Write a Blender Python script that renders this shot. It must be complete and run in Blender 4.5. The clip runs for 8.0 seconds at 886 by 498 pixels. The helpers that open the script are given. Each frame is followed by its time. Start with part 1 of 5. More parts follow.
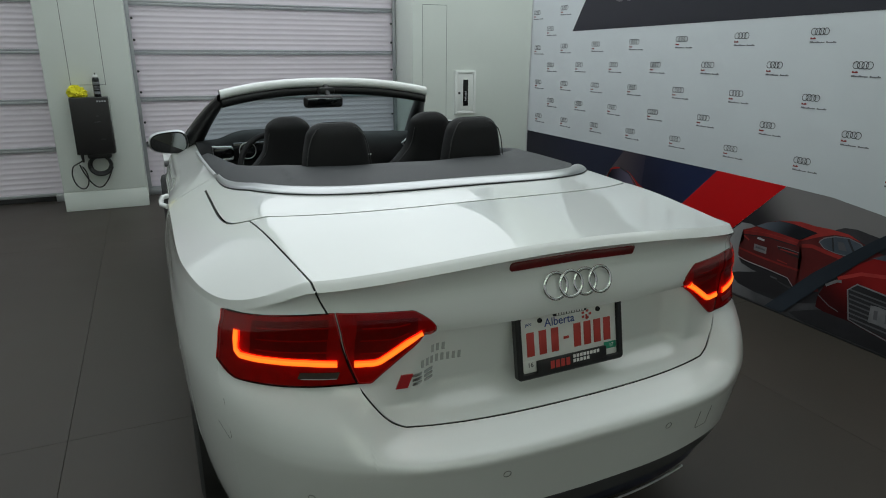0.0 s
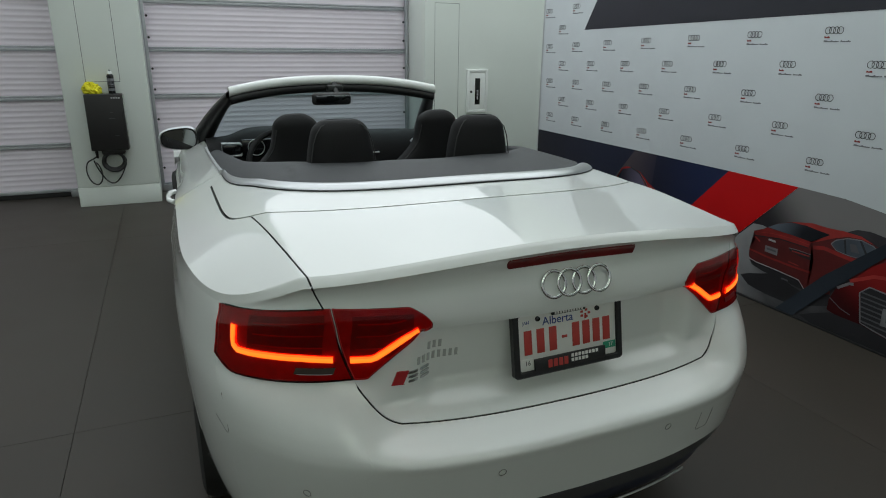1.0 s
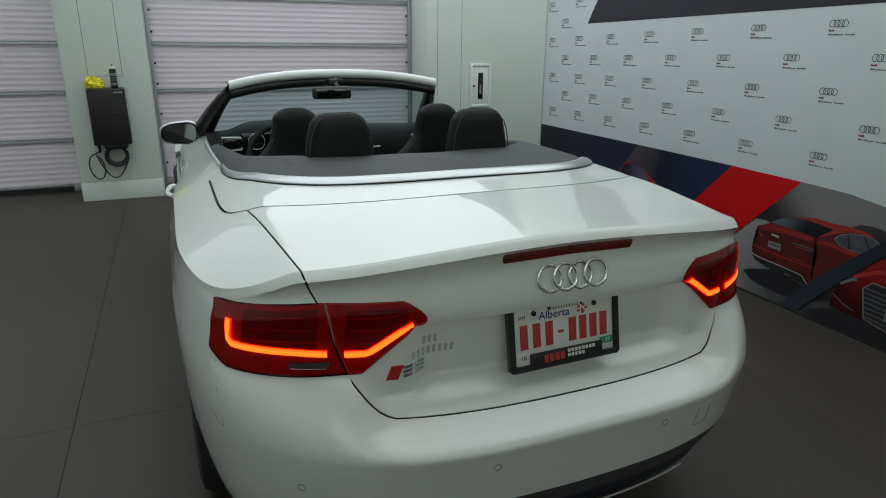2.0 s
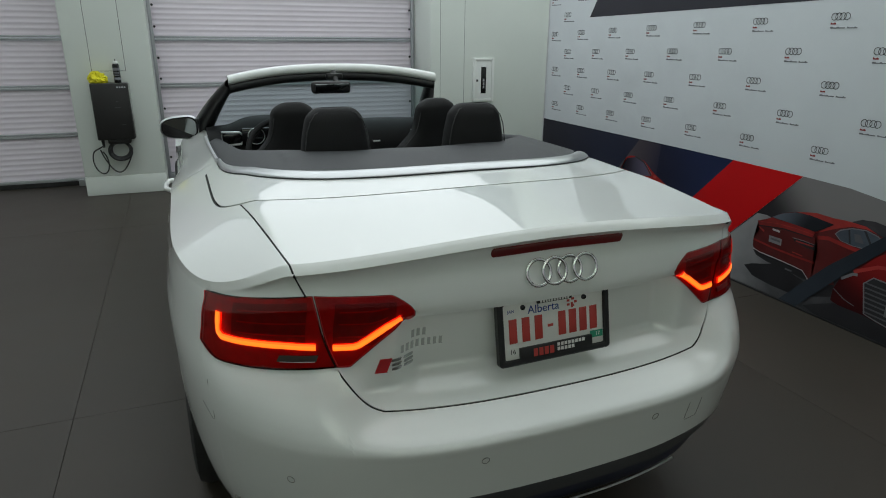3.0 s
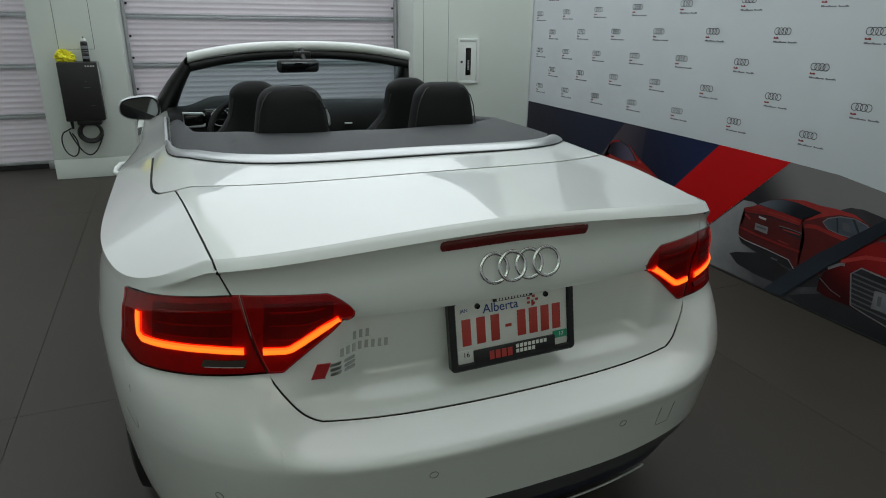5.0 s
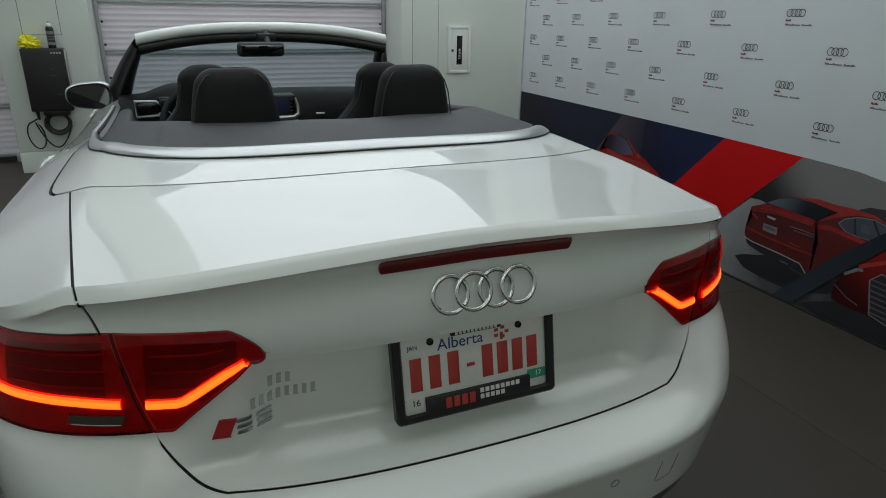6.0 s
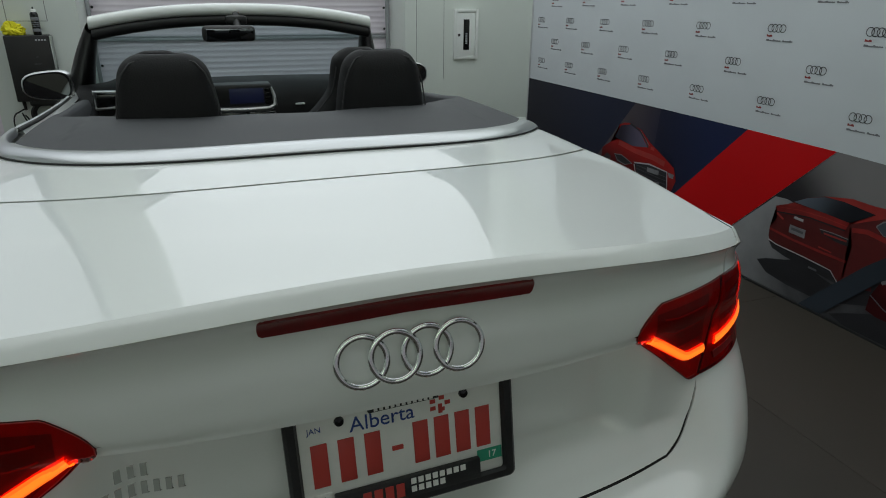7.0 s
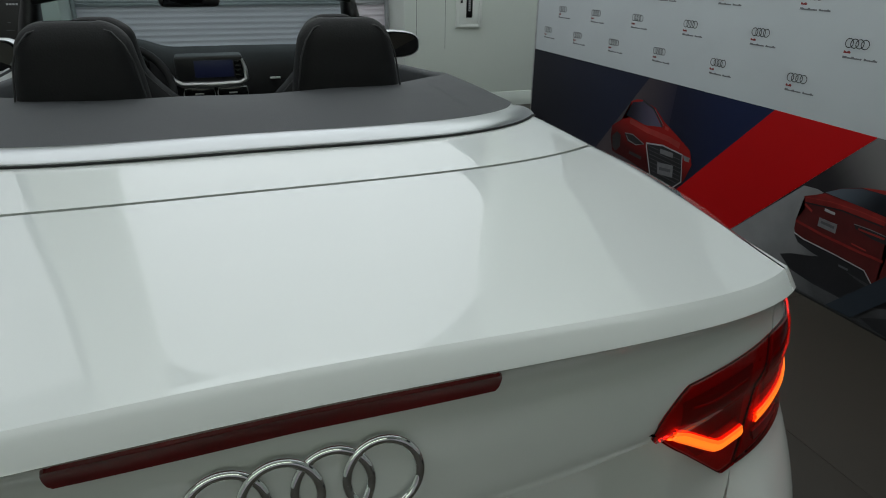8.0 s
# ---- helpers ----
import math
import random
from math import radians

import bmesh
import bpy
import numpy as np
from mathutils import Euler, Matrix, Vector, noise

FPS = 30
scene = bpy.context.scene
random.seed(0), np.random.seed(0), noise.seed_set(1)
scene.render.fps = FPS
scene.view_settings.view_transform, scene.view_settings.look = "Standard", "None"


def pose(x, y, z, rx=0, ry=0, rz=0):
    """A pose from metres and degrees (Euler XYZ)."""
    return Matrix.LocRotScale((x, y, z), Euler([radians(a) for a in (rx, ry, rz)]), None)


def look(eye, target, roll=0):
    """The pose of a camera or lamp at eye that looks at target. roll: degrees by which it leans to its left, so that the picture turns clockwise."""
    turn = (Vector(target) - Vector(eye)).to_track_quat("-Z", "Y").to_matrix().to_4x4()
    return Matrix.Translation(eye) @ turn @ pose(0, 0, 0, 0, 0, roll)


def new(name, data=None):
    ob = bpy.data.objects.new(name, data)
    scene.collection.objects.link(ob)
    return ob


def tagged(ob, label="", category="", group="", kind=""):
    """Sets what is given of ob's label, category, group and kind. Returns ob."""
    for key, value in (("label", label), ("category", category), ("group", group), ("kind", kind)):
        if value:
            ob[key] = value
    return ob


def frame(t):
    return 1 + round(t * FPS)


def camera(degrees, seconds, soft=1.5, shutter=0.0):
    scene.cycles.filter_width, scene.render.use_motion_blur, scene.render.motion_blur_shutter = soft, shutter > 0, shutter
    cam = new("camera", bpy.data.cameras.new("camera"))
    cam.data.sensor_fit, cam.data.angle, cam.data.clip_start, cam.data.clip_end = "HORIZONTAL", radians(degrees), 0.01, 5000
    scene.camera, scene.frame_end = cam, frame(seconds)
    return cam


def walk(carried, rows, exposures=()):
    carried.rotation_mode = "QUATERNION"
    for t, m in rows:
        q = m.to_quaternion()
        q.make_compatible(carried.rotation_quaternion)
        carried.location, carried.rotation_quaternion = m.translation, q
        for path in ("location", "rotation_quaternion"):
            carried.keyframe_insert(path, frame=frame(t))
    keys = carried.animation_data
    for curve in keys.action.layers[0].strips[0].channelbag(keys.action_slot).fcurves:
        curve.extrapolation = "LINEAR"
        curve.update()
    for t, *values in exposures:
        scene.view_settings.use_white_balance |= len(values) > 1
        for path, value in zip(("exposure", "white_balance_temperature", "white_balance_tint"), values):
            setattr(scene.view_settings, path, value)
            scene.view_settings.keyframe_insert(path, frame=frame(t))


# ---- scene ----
cam = camera(69.6, 8.0, soft=1.0)
PATH = [
    (0, (-0.916, -1.249, 1.537), (-0.129, 0.489, 0.937), 0.41),
    (0.5, (-0.886, -1.265, 1.532), (-0.132, 0.489, 0.935), 0.50),
    (1, (-0.880, -1.262, 1.531), (-0.132, 0.492, 0.928), 0.61),
    (1.5, (-0.872, -1.258, 1.527), (-0.130, 0.496, 0.917), 0.62),
    (3, (-0.819, -1.282, 1.525), (-0.106, 0.476, 0.892), 0.44),
    (3.5, (-0.804, -1.287, 1.525), (-0.098, 0.471, 0.884), 0.47),
    (4, (-0.780, -1.282, 1.522), (-0.072, 0.471, 0.870), 0.54),
    (4.5, (-0.739, -1.258, 1.515), (-0.016, 0.483, 0.849), 0.69),
    (6, (-0.463, -0.941, 1.439), (0.269, 0.784, 0.739), 1.00),
    (6.5, (-0.339, -0.816, 1.415), (0.364, 0.916, 0.703), 0.84),
    (7, (-0.219, -0.712, 1.412), (0.454, 1.021, 0.674), 0.54),
    (7.5, (-0.120, -0.593, 1.409), (0.525, 1.139, 0.643), 0.52),
    (8, (-0.036, -0.449, 1.392), (0.604, 1.258, 0.569), 0.84),
]
walk(cam, [(t, look(eye, target, roll)) for t, eye, target, roll in PATH], [(0, 0.22), (4, 0.24), (8, -0.05)])

# ---- light ----
world = bpy.data.worlds.new("world")
scene.world = world
world.use_nodes = True
wn = world.node_tree.nodes
wn["Background"].inputs[0].default_value = (0.75, 0.8, 0.9, 1)
wn["Background"].inputs[1].default_value = 0.3


def area_lamp(name, m, sx, sy, watts, colour):
    data = bpy.data.lights.new(name, "AREA")
    data.shape, data.size, data.size_y, data.energy, data.color = "RECTANGLE", sx, sy, watts, colour
    ob = new(name, data)
    ob.matrix_world = m
    return ob


# daylight through the glazed upper parts of the bay doors, ahead and behind
sky = area_lamp("window_daylight", look((0.97, 6.19, 4.05), (0.97, 0, 3.95)), 5.0, 3.0, 38, (0.92, 0.97, 1.0))
sky.data.shape = "ELLIPSE"
area_lamp("window_daylight_side", look((-3.6, 6.19, 3.7), (-3.6, 0, 3.6)), 3.2, 2.4, 14, (0.92, 0.97, 1.0))
area_lamp("window_daylight_rear", look((-1.3, -5.86, 3.6), (-1.3, 0, 2.6)), 6.5, 2.6, 60, (0.90, 1.0, 0.84))


# ---- materials ----
def principled(name, colour, rough=0.5, metal=0.0, coat=0.0, vary=0.0, scale=8.0, bump=0.0, bump_scale=60.0, spec=0.5):
    """A principled material with colour and gloss that vary at two scales, and fine relief."""
    m = bpy.data.materials.new(name)
    m.use_nodes = True
    nt = m.node_tree
    b = nt.nodes["Principled BSDF"]
    b.inputs["Base Color"].default_value = (*colour, 1)
    b.inputs["Roughness"].default_value = rough
    b.inputs["Metallic"].default_value = metal
    b.inputs["Coat Weight"].default_value = coat
    b.inputs["Coat Roughness"].default_value = 0.02
    b.inputs["Specular IOR Level"].default_value = spec
    if vary or bump:
        tc = nt.nodes.new("ShaderNodeTexCoord")
    if vary:
        n1 = nt.nodes.new("ShaderNodeTexNoise")
        n1.inputs["Scale"].default_value, n1.inputs["Detail"].default_value = scale * 0.15, 4
        n2 = nt.nodes.new("ShaderNodeTexNoise")
        n2.inputs["Scale"].default_value, n2.inputs["Detail"].default_value = scale, 6
        add = nt.nodes.new("ShaderNodeMath")
        add.operation = "ADD"
        ramp = nt.nodes.new("ShaderNodeMapRange")
        ramp.inputs["From Min"].default_value, ramp.inputs["From Max"].default_value = 0.7, 1.3
        mix = nt.nodes.new("ShaderNodeMix")
        mix.data_type = "RGBA"
        mix.inputs[6].default_value = (*[c * (1 - vary) for c in colour], 1)
        mix.inputs[7].default_value = (*[min(1, c * (1 + vary)) for c in colour], 1)
        rr = nt.nodes.new("ShaderNodeMapRange")
        rr.inputs["To Min"].default_value, rr.inputs["To Max"].default_value = rough * (1 - vary), min(1, rough * (1 + vary))
        for n in (n1, n2):
            nt.links.new(tc.outputs["Object"], n.inputs["Vector"])
        nt.links.new(n1.outputs[0], add.inputs[0])
        nt.links.new(n2.outputs[0], add.inputs[1])
        nt.links.new(add.outputs[0], ramp.inputs["Value"])
        nt.links.new(ramp.outputs[0], mix.inputs[0])
        nt.links.new(mix.outputs[2], b.inputs["Base Color"])
        nt.links.new(n2.outputs[0], rr.inputs["Value"])
        nt.links.new(rr.outputs[0], b.inputs["Roughness"])
    if bump:
        n3 = nt.nodes.new("ShaderNodeTexNoise")
        n3.inputs["Scale"].default_value, n3.inputs["Detail"].default_value = bump_scale, 5
        bp = nt.nodes.new("ShaderNodeBump")
        bp.inputs["Strength"].default_value, bp.inputs["Distance"].default_value = bump, 0.004
        nt.links.new(tc.outputs["Object"], n3.inputs["Vector"])
        nt.links.new(n3.outputs[0], bp.inputs["Height"])
        nt.links.new(bp.outputs[0], b.inputs["Normal"])
    return m


def emitter(name, colour, strength):
    m = bpy.data.materials.new(name)
    m.use_nodes = True
    b = m.node_tree.nodes["Principled BSDF"]
    b.inputs["Base Color"].default_value = (*colour, 1)
    b.inputs["Emission Color"].default_value = (*colour, 1)
    b.inputs["Emission Strength"].default_value = strength
    b.inputs["Roughness"].default_value = 0.4
    return m


def pane_glass(name, tint, gloss=1.0, ior=1.5):
    """Thin glass: clear through, with a Fresnel sheen."""
    m = bpy.data.materials.new(name)
    m.use_nodes = True
    nt = m.node_tree
    out = nt.nodes["Material Output"]
    nt.nodes.remove(nt.nodes["Principled BSDF"])
    tr = nt.nodes.new("ShaderNodeBsdfTransparent")
    tr.inputs[0].default_value = (*tint, 1)
    gl = nt.nodes.new("ShaderNodeBsdfGlossy")
    gl.inputs["Roughness"].default_value = 0.02
    gl.inputs["Color"].default_value = (gloss, gloss, gloss, 1)
    fr = nt.nodes.new("ShaderNodeFresnel")
    fr.inputs[0].default_value = ior
    mx = nt.nodes.new("ShaderNodeMixShader")
    nt.links.new(fr.outputs[0], mx.inputs[0])
    nt.links.new(tr.outputs[0], mx.inputs[1])
    nt.links.new(gl.outputs[0], mx.inputs[2])
    nt.links.new(mx.outputs[0], out.inputs[0])
    return m


PAINT = principled("white_car_paint", (0.75, 0.77, 0.75), 0.30, coat=1.0, vary=0.015, scale=3)
CHROME = principled("chrome", (0.86, 0.87, 0.86), 0.05, metal=1.0)
TRIMSATIN = principled("roof_trim_aluminium", (0.56, 0.57, 0.58), 0.30, metal=1.0)
SATIN = principled("satin_aluminium", (0.66, 0.67, 0.68), 0.40, metal=1.0, vary=0.06, scale=20)
BLACK = principled("black_plastic", (0.012, 0.012, 0.013), 0.45, vary=0.2, scale=30, bump=0.15, bump_scale=300)
GLOSSBLACK = principled("gloss_black", (0.008, 0.008, 0.009), 0.12)
GAP = principled("panel_gap", (0.006, 0.006, 0.006), 0.8)
RUBBER = principled("tyre_rubber", (0.015, 0.015, 0.015), 0.75, vary=0.2, scale=30, bump=0.3, bump_scale=150)
LEATHER = principled("black_leather", (0.011, 0.011, 0.012), 0.6, vary=0.25, scale=10, bump=0.25, bump_scale=220, spec=0.25)
PIPING = principled("grey_piping", (0.032, 0.032, 0.034), 0.55, vary=0.15, scale=30)
COVER = principled("grey_tonneau_vinyl", (0.038, 0.040, 0.044), 0.62, vary=0.12, scale=6, bump=0.3, bump_scale=400)
DIFFUSER = principled("grey_diffuser", (0.055, 0.057, 0.06), 0.4, vary=0.1, scale=12, bump=0.1, bump_scale=300)
DARKBLUE = principled("dark_diffuser_insert", (0.012, 0.015, 0.034), 0.35, vary=0.2, scale=20)
LENS = pane_glass("red_lens", (0.86, 0.05, 0.055), 0.8)
GLASS = pane_glass("windscreen_glass", (0.56, 0.66, 0.67), 0.8, 1.22)
LAMPRED = principled("lamp_red_reflector", (0.44, 0.009, 0.013), 0.3, vary=0.25, scale=40, bump=0.3, bump_scale=120)
LAMPFIN = principled("lamp_fin_red", (0.50, 0.012, 0.015), 0.25)
LAMPDARK = principled("lamp_dark_housing", (0.19, 0.007, 0.008), 0.35, vary=0.3, scale=40)
BRAKERED = principled("brake_light_red", (0.13, 0.004, 0.005), 0.4, coat=0.15, vary=0.2, scale=80)
REVERSE = principled("reverse_lens", (0.050, 0.040, 0.034), 0.15, coat=1.0)
LED = emitter("led_guide", (1.0, 0.13, 0.010), 1.15)
LEDCORE = emitter("led_core", (1.0, 0.18, 0.012), 1.3)
SCREEN = emitter("screen_blue", (0.012, 0.016, 0.05), 0.15)
MIRROR = principled("mirror_glass", (0.30, 0.32, 0.32), 0.02, metal=1.0)
PLATEWHITE = principled("plate_white", (0.72, 0.72, 0.69), 0.35, vary=0.05, scale=40)
PLATERED = principled("plate_red", (0.45, 0.05, 0.04), 0.4)
PLATEBLUE = principled("plate_blue", (0.02, 0.05, 0.22), 0.4)
PLATEGREEN = principled("plate_green", (0.03, 0.28, 0.17), 0.4)
BADGERED = principled("badge_red", (0.40, 0.015, 0.02), 0.25, coat=1.0)
LETTER = principled("raised_letters", (0.56, 0.58, 0.56), 0.22, metal=0.3)
BADGESILVER = principled("badge_silver", (0.48, 0.49, 0.49), 0.18, metal=0.9)
INK = principled("black_ink", (0.030, 0.030, 0.034), 0.5)
BARRED = principled("small_red_print", (0.26, 0.03, 0.03), 0.5)
BARGREY = principled("small_grey_print", (0.085, 0.085, 0.095), 0.5)
SMALLPRINT = principled("small_pale_print", (0.17, 0.175, 0.19), 0.5)
EMBLEMINK = principled("emblem_ink", (0.045, 0.045, 0.052), 0.5)
HAIRLINE = principled("hairline_seam", (0.16, 0.165, 0.16), 0.7)

WALL = principled("wall_paint", (0.70, 0.74, 0.70), 0.6, vary=0.025, scale=2, bump=0.08, bump_scale=90)
TRIMLINE = principled("panel_joint", (0.10, 0.11, 0.11), 0.7)
CEIL = principled("ceiling_paint", (0.82, 0.83, 0.82), 0.8, vary=0.04, scale=3)
FLOOR = principled("floor_tile", (0.043, 0.036, 0.029), 0.5, vary=0.12, scale=3.0, bump=0.06, bump_scale=200, spec=0.35)
GROUT = principled("floor_joint", (0.034, 0.030, 0.026), 0.8)
DOORPANEL = principled("ribbed_polycarbonate", (0.78, 0.71, 0.78), 0.38, vary=0.03, scale=4)
RAIL = principled("door_aluminium", (0.40, 0.41, 0.43), 0.42, metal=0.6, vary=0.1, scale=14)
YELLOW = principled("yellow_cloth", (0.75, 0.68, 0.02), 0.8, vary=0.12, scale=30, bump=0.4, bump_scale=60)
PLATEBLACK = principled("charger_plate", (0.010, 0.009, 0.009), 0.55, vary=0.2, scale=25)
CHARGER = principled("charger_black", (0.014, 0.014, 0.014), 0.32, vary=0.25, scale=25, bump=0.05, bump_scale=400)
FRAMEWHITE = principled("cabinet_white", (0.78, 0.80, 0.78), 0.4, vary=0.03, scale=10)
FILLWHITE = emitter("fill_panel", (0.92, 0.985, 1.0), 1.02)
TUBEWHITE = emitter("light_tube", (0.93, 1.0, 0.96), 5.0)
BANWHITE = principled("banner_white", (0.60, 0.635, 0.66), 0.5, vary=0.03, scale=3, bump=0.04, bump_scale=600)
BANDARK = principled("banner_dark", (0.016, 0.016, 0.026), 0.45, vary=0.15, scale=3)
BANRED = principled("banner_red", (0.52, 0.004, 0.006), 0.45, vary=0.06, scale=3, spec=0.2)
BANDUSK = principled("banner_dusk", (0.032, 0.030, 0.034), 0.5, vary=0.5, scale=8, spec=0.2)
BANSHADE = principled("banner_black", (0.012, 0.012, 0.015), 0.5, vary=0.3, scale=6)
CARRED = principled("printed_red", (0.22, 0.012, 0.010), 0.45, vary=0.35, scale=12)
CARDEEP = principled("printed_deep_red", (0.085, 0.006, 0.006), 0.45, vary=0.3, scale=12)
CARLIGHT = principled("printed_light_red", (0.30, 0.022, 0.018), 0.45, vary=0.3, scale=12)
CARGLASS = principled("printed_glass", (0.05, 0.065, 0.085), 0.45, vary=0.4, scale=14)
PRINTPALE = principled("printed_pale", (0.17, 0.17, 0.18), 0.45, vary=0.2, scale=30)
PRINTGREY = principled("printed_grey", (0.40, 0.40, 0.42), 0.45, vary=0.15, scale=30)


# ---- building helpers ----
def mesh_of(name, verts, faces, sharp=35.0):
    me = bpy.data.meshes.new(name)
    me.from_pydata([tuple(v) for v in verts], [], faces)
    me.validate()
    for p in me.polygons:
        p.use_smooth = True
    me.set_sharp_from_angle(angle=radians(sharp))
    return me


def hang(name, me, material, parent, label=""):
    me.materials.clear()
    me.materials.append(material)
    ob = new(name, me)
    ob.parent = parent
    if label:
        ob["label"] = label
    return ob


def part(name, bm, material, parent, label="", sharp=35.0):
    me = bpy.data.meshes.new(name)
    if bm.faces.layers.int.get("round"):
        sharp = 75.0
    bmesh.ops.recalc_face_normals(bm, faces=bm.faces)
    bm.to_mesh(me)
    bm.free()
    for p in me.polygons:
        p.use_smooth = True
    me.set_sharp_from_angle(angle=radians(sharp))
    return hang(name, me, material, parent, label)


def thing(name, label, category, group="", kind="", at=(0, 0, 0)):
    ob = new(name)
    ob.location = at
    ob.empty_display_size = 0.1
    return tagged(ob, label, category, group, kind)


def boxes(specs, bevel=0.0, seg=2):
    """A bmesh of boxes (x0, x1, y0, y1, z0, z1), bevelled."""
    bm = bmesh.new()
    for x0, x1, y0, y1, z0, z1 in specs:
        m = Matrix.LocRotScale(((x0 + x1) / 2, (y0 + y1) / 2, (z0 + z1) / 2), None, (x1 - x0, y1 - y0, z1 - z0))
        bmesh.ops.create_cube(bm, size=1, matrix=m)
    if bevel:
        bmesh.ops.bevel(bm, geom=list(bm.edges), offset=bevel, segments=seg, affect="EDGES", profile=0.5)
    return bm


def tube(points, radius, sides=8, closed=False, taper=None):
    """A bmesh tube along points."""
    bm = bmesh.new()
    bm.faces.layers.int.new("round")
    pts = [Vector(p) for p in points]
    rings = []
    n = len(pts)
    up = Vector((0, 0, 1))
    for i, p in enumerate(pts):
        a = pts[(i - 1) % n] if closed or i else pts[0]
        b = pts[(i + 1) % n] if closed or i < n - 1 else pts[-1]
        d = (b - a).normalized()
        if abs(d.dot(up)) > 0.95:
            up = Vector((1, 0, 0)) if abs(d.x) < 0.9 else Vector((0, 1, 0))
        s = d.cross(up).normalized()
        q = s.cross(d).normalized()
        up = q
        r = radius * (taper[i] if taper else 1)
        rings.append([bm.verts.new(p + (s * math.cos(k * math.tau / sides) + q * math.sin(k * math.tau / sides)) * r) for k in range(sides)])
    for i in range(n if closed else n - 1):
        A, B = rings[i], rings[(i + 1) % n]
        off = 0
        if closed and i == n - 1:
            off = min(range(sides), key=lambda o: (A[0].co - B[o].co).length)
        for k in range(sides):
            bm.faces.new((A[k], A[(k + 1) % sides], B[(k + 1 + off) % sides], B[(k + off) % sides]))
    if not closed:
        bm.faces.new(rings[0])
        bm.faces.new(rings[-1][::-1])
    return bm


def lathe(profile, sides=32, axis="z"):
    """A bmesh turned from (radius, height) pairs."""
    bm = bmesh.new()
    rings = []
    for r, h in profile:
        ring = []
        for k in range(sides):
            a = k * math.tau / sides
            p = (r * math.cos(a), r * math.sin(a), h)
            ring.append(bm.verts.new(p if axis == "z" else (h, p[0], p[1]) if axis == "x" else (p[0], h, p[1])))
        rings.append(ring)
    for A, B in zip(rings, rings[1:]):
        for k in range(sides):
            bm.faces.new((A[k], A[(k + 1) % sides], B[(k + 1) % sides], B[k]))
    return bm


def ss(a, b, x):
    t = np.clip((np.asarray(x, float) - a) / (b - a), 0, 1)
    return t * t * (3 - 2 * t)


def spl(xs, ys):
    """A smooth curve through a few knots, that does not overshoot."""
    xs, ys = np.array(xs, float), np.array(ys, float)
    d = np.diff(ys) / np.diff(xs)
    m = np.zeros(len(xs))
    m[0], m[-1] = d[0], d[-1]
    for i in range(1, len(xs) - 1):
        m[i] = 0 if d[i - 1] * d[i] <= 0 else 2 * d[i - 1] * d[i] / (d[i - 1] + d[i])

    def f(x):
        x = np.clip(np.asarray(x, float), xs[0], xs[-1])
        i = np.clip(np.searchsorted(xs, x) - 1, 0, len(xs) - 2)
        h = xs[i + 1] - xs[i]
        t = (x - xs[i]) / h
        return ((2 * t**3 - 3 * t**2 + 1) * ys[i] + (t**3 - 2 * t**2 + t) * h * m[i] + (-2 * t**3 + 3 * t**2) * ys[i + 1] + (t**3 - t**2) * h * m[i + 1])

    return f


def grid_normals(P):
    du = np.gradient(P, axis=1)
    dv = np.gradient(P, axis=0)
    n = np.cross(du, dv)
    return n / np.maximum(np.linalg.norm(n, axis=2, keepdims=True), 1e-9)


def curl(P, depth, centre=(0, 1.5, 0.5), sides="lrtb"):
    """Turns the edges of a grid inwards, towards the middle of the body."""
    for s in sides:
        n = grid_normals(P)
        out = P - np.array(centre)
        n = n * np.sign(np.sum(n * out, axis=2, keepdims=True))
        if s == "l":
            P = np.concatenate([P[:, :1] - n[:, :1] * depth, P], axis=1)
        if s == "r":
            P = np.concatenate([P, P[:, -1:] - n[:, -1:] * depth], axis=1)
        if s == "t":
            P = np.concatenate([P[:1] - n[:1] * depth, P], axis=0)
        if s == "b":
            P = np.concatenate([P, P[-1:] - n[-1:] * depth], axis=0)
    return P


def flipx(P):
    Q = P.copy()
    Q[..., 0] *= -1
    return Q[:, ::-1]


def sheet(name, grids, material, parent, label="", weld=0.0, sharp=35.0, thick=0.0):
    """One mesh part from grids of points."""
    bm = bmesh.new()
    for P in grids:
        nv, nu = P.shape[:2]
        vs = [[bm.verts.new(P[i, j]) for j in range(nu)] for i in range(nv)]
        for i in range(nv - 1):
            for j in range(nu - 1):
                bm.faces.new((vs[i][j], vs[i][j + 1], vs[i + 1][j + 1], vs[i + 1][j]))
    if weld:
        bmesh.ops.remove_doubles(bm, verts=bm.verts, dist=weld)
    if thick:
        bmesh.ops.solidify(bm, geom=list(bm.faces), thickness=thick)
    return part(name, bm, material, parent, label, sharp)


def face_towards(ob, way):
    """Turns a sheet's normals towards a direction."""
    n = Vector((0, 0, 0))
    for p in ob.data.polygons:
        n += p.normal * p.area
    if n.dot(Vector(way)) < 0:
        ob.data.flip_normals()
    return ob


def lettering(name, text, size, m, material, parent, label=""):
    """Letters of the built-in font as a mesh part."""
    data = bpy.data.curves.new(name, "FONT")
    data.body, data.size, data.align_x, data.align_y, data.extrude = text, size, "CENTER", "CENTER", 0.0004
    tmp = new(name, data)
    me = bpy.data.meshes.new_from_object(tmp.evaluated_get(bpy.context.evaluated_depsgraph_get()))
    bpy.data.objects.remove(tmp)
    me.transform(m)
    return hang(name, me, material, parent, label)


# ---- the room ----
def slab(name, spec, material, label, category, bevel=0.0, parent=None, kind="structure"):
    ob = part(name, boxes([spec], bevel), material, parent)
    return tagged(ob, label, category, kind=kind)


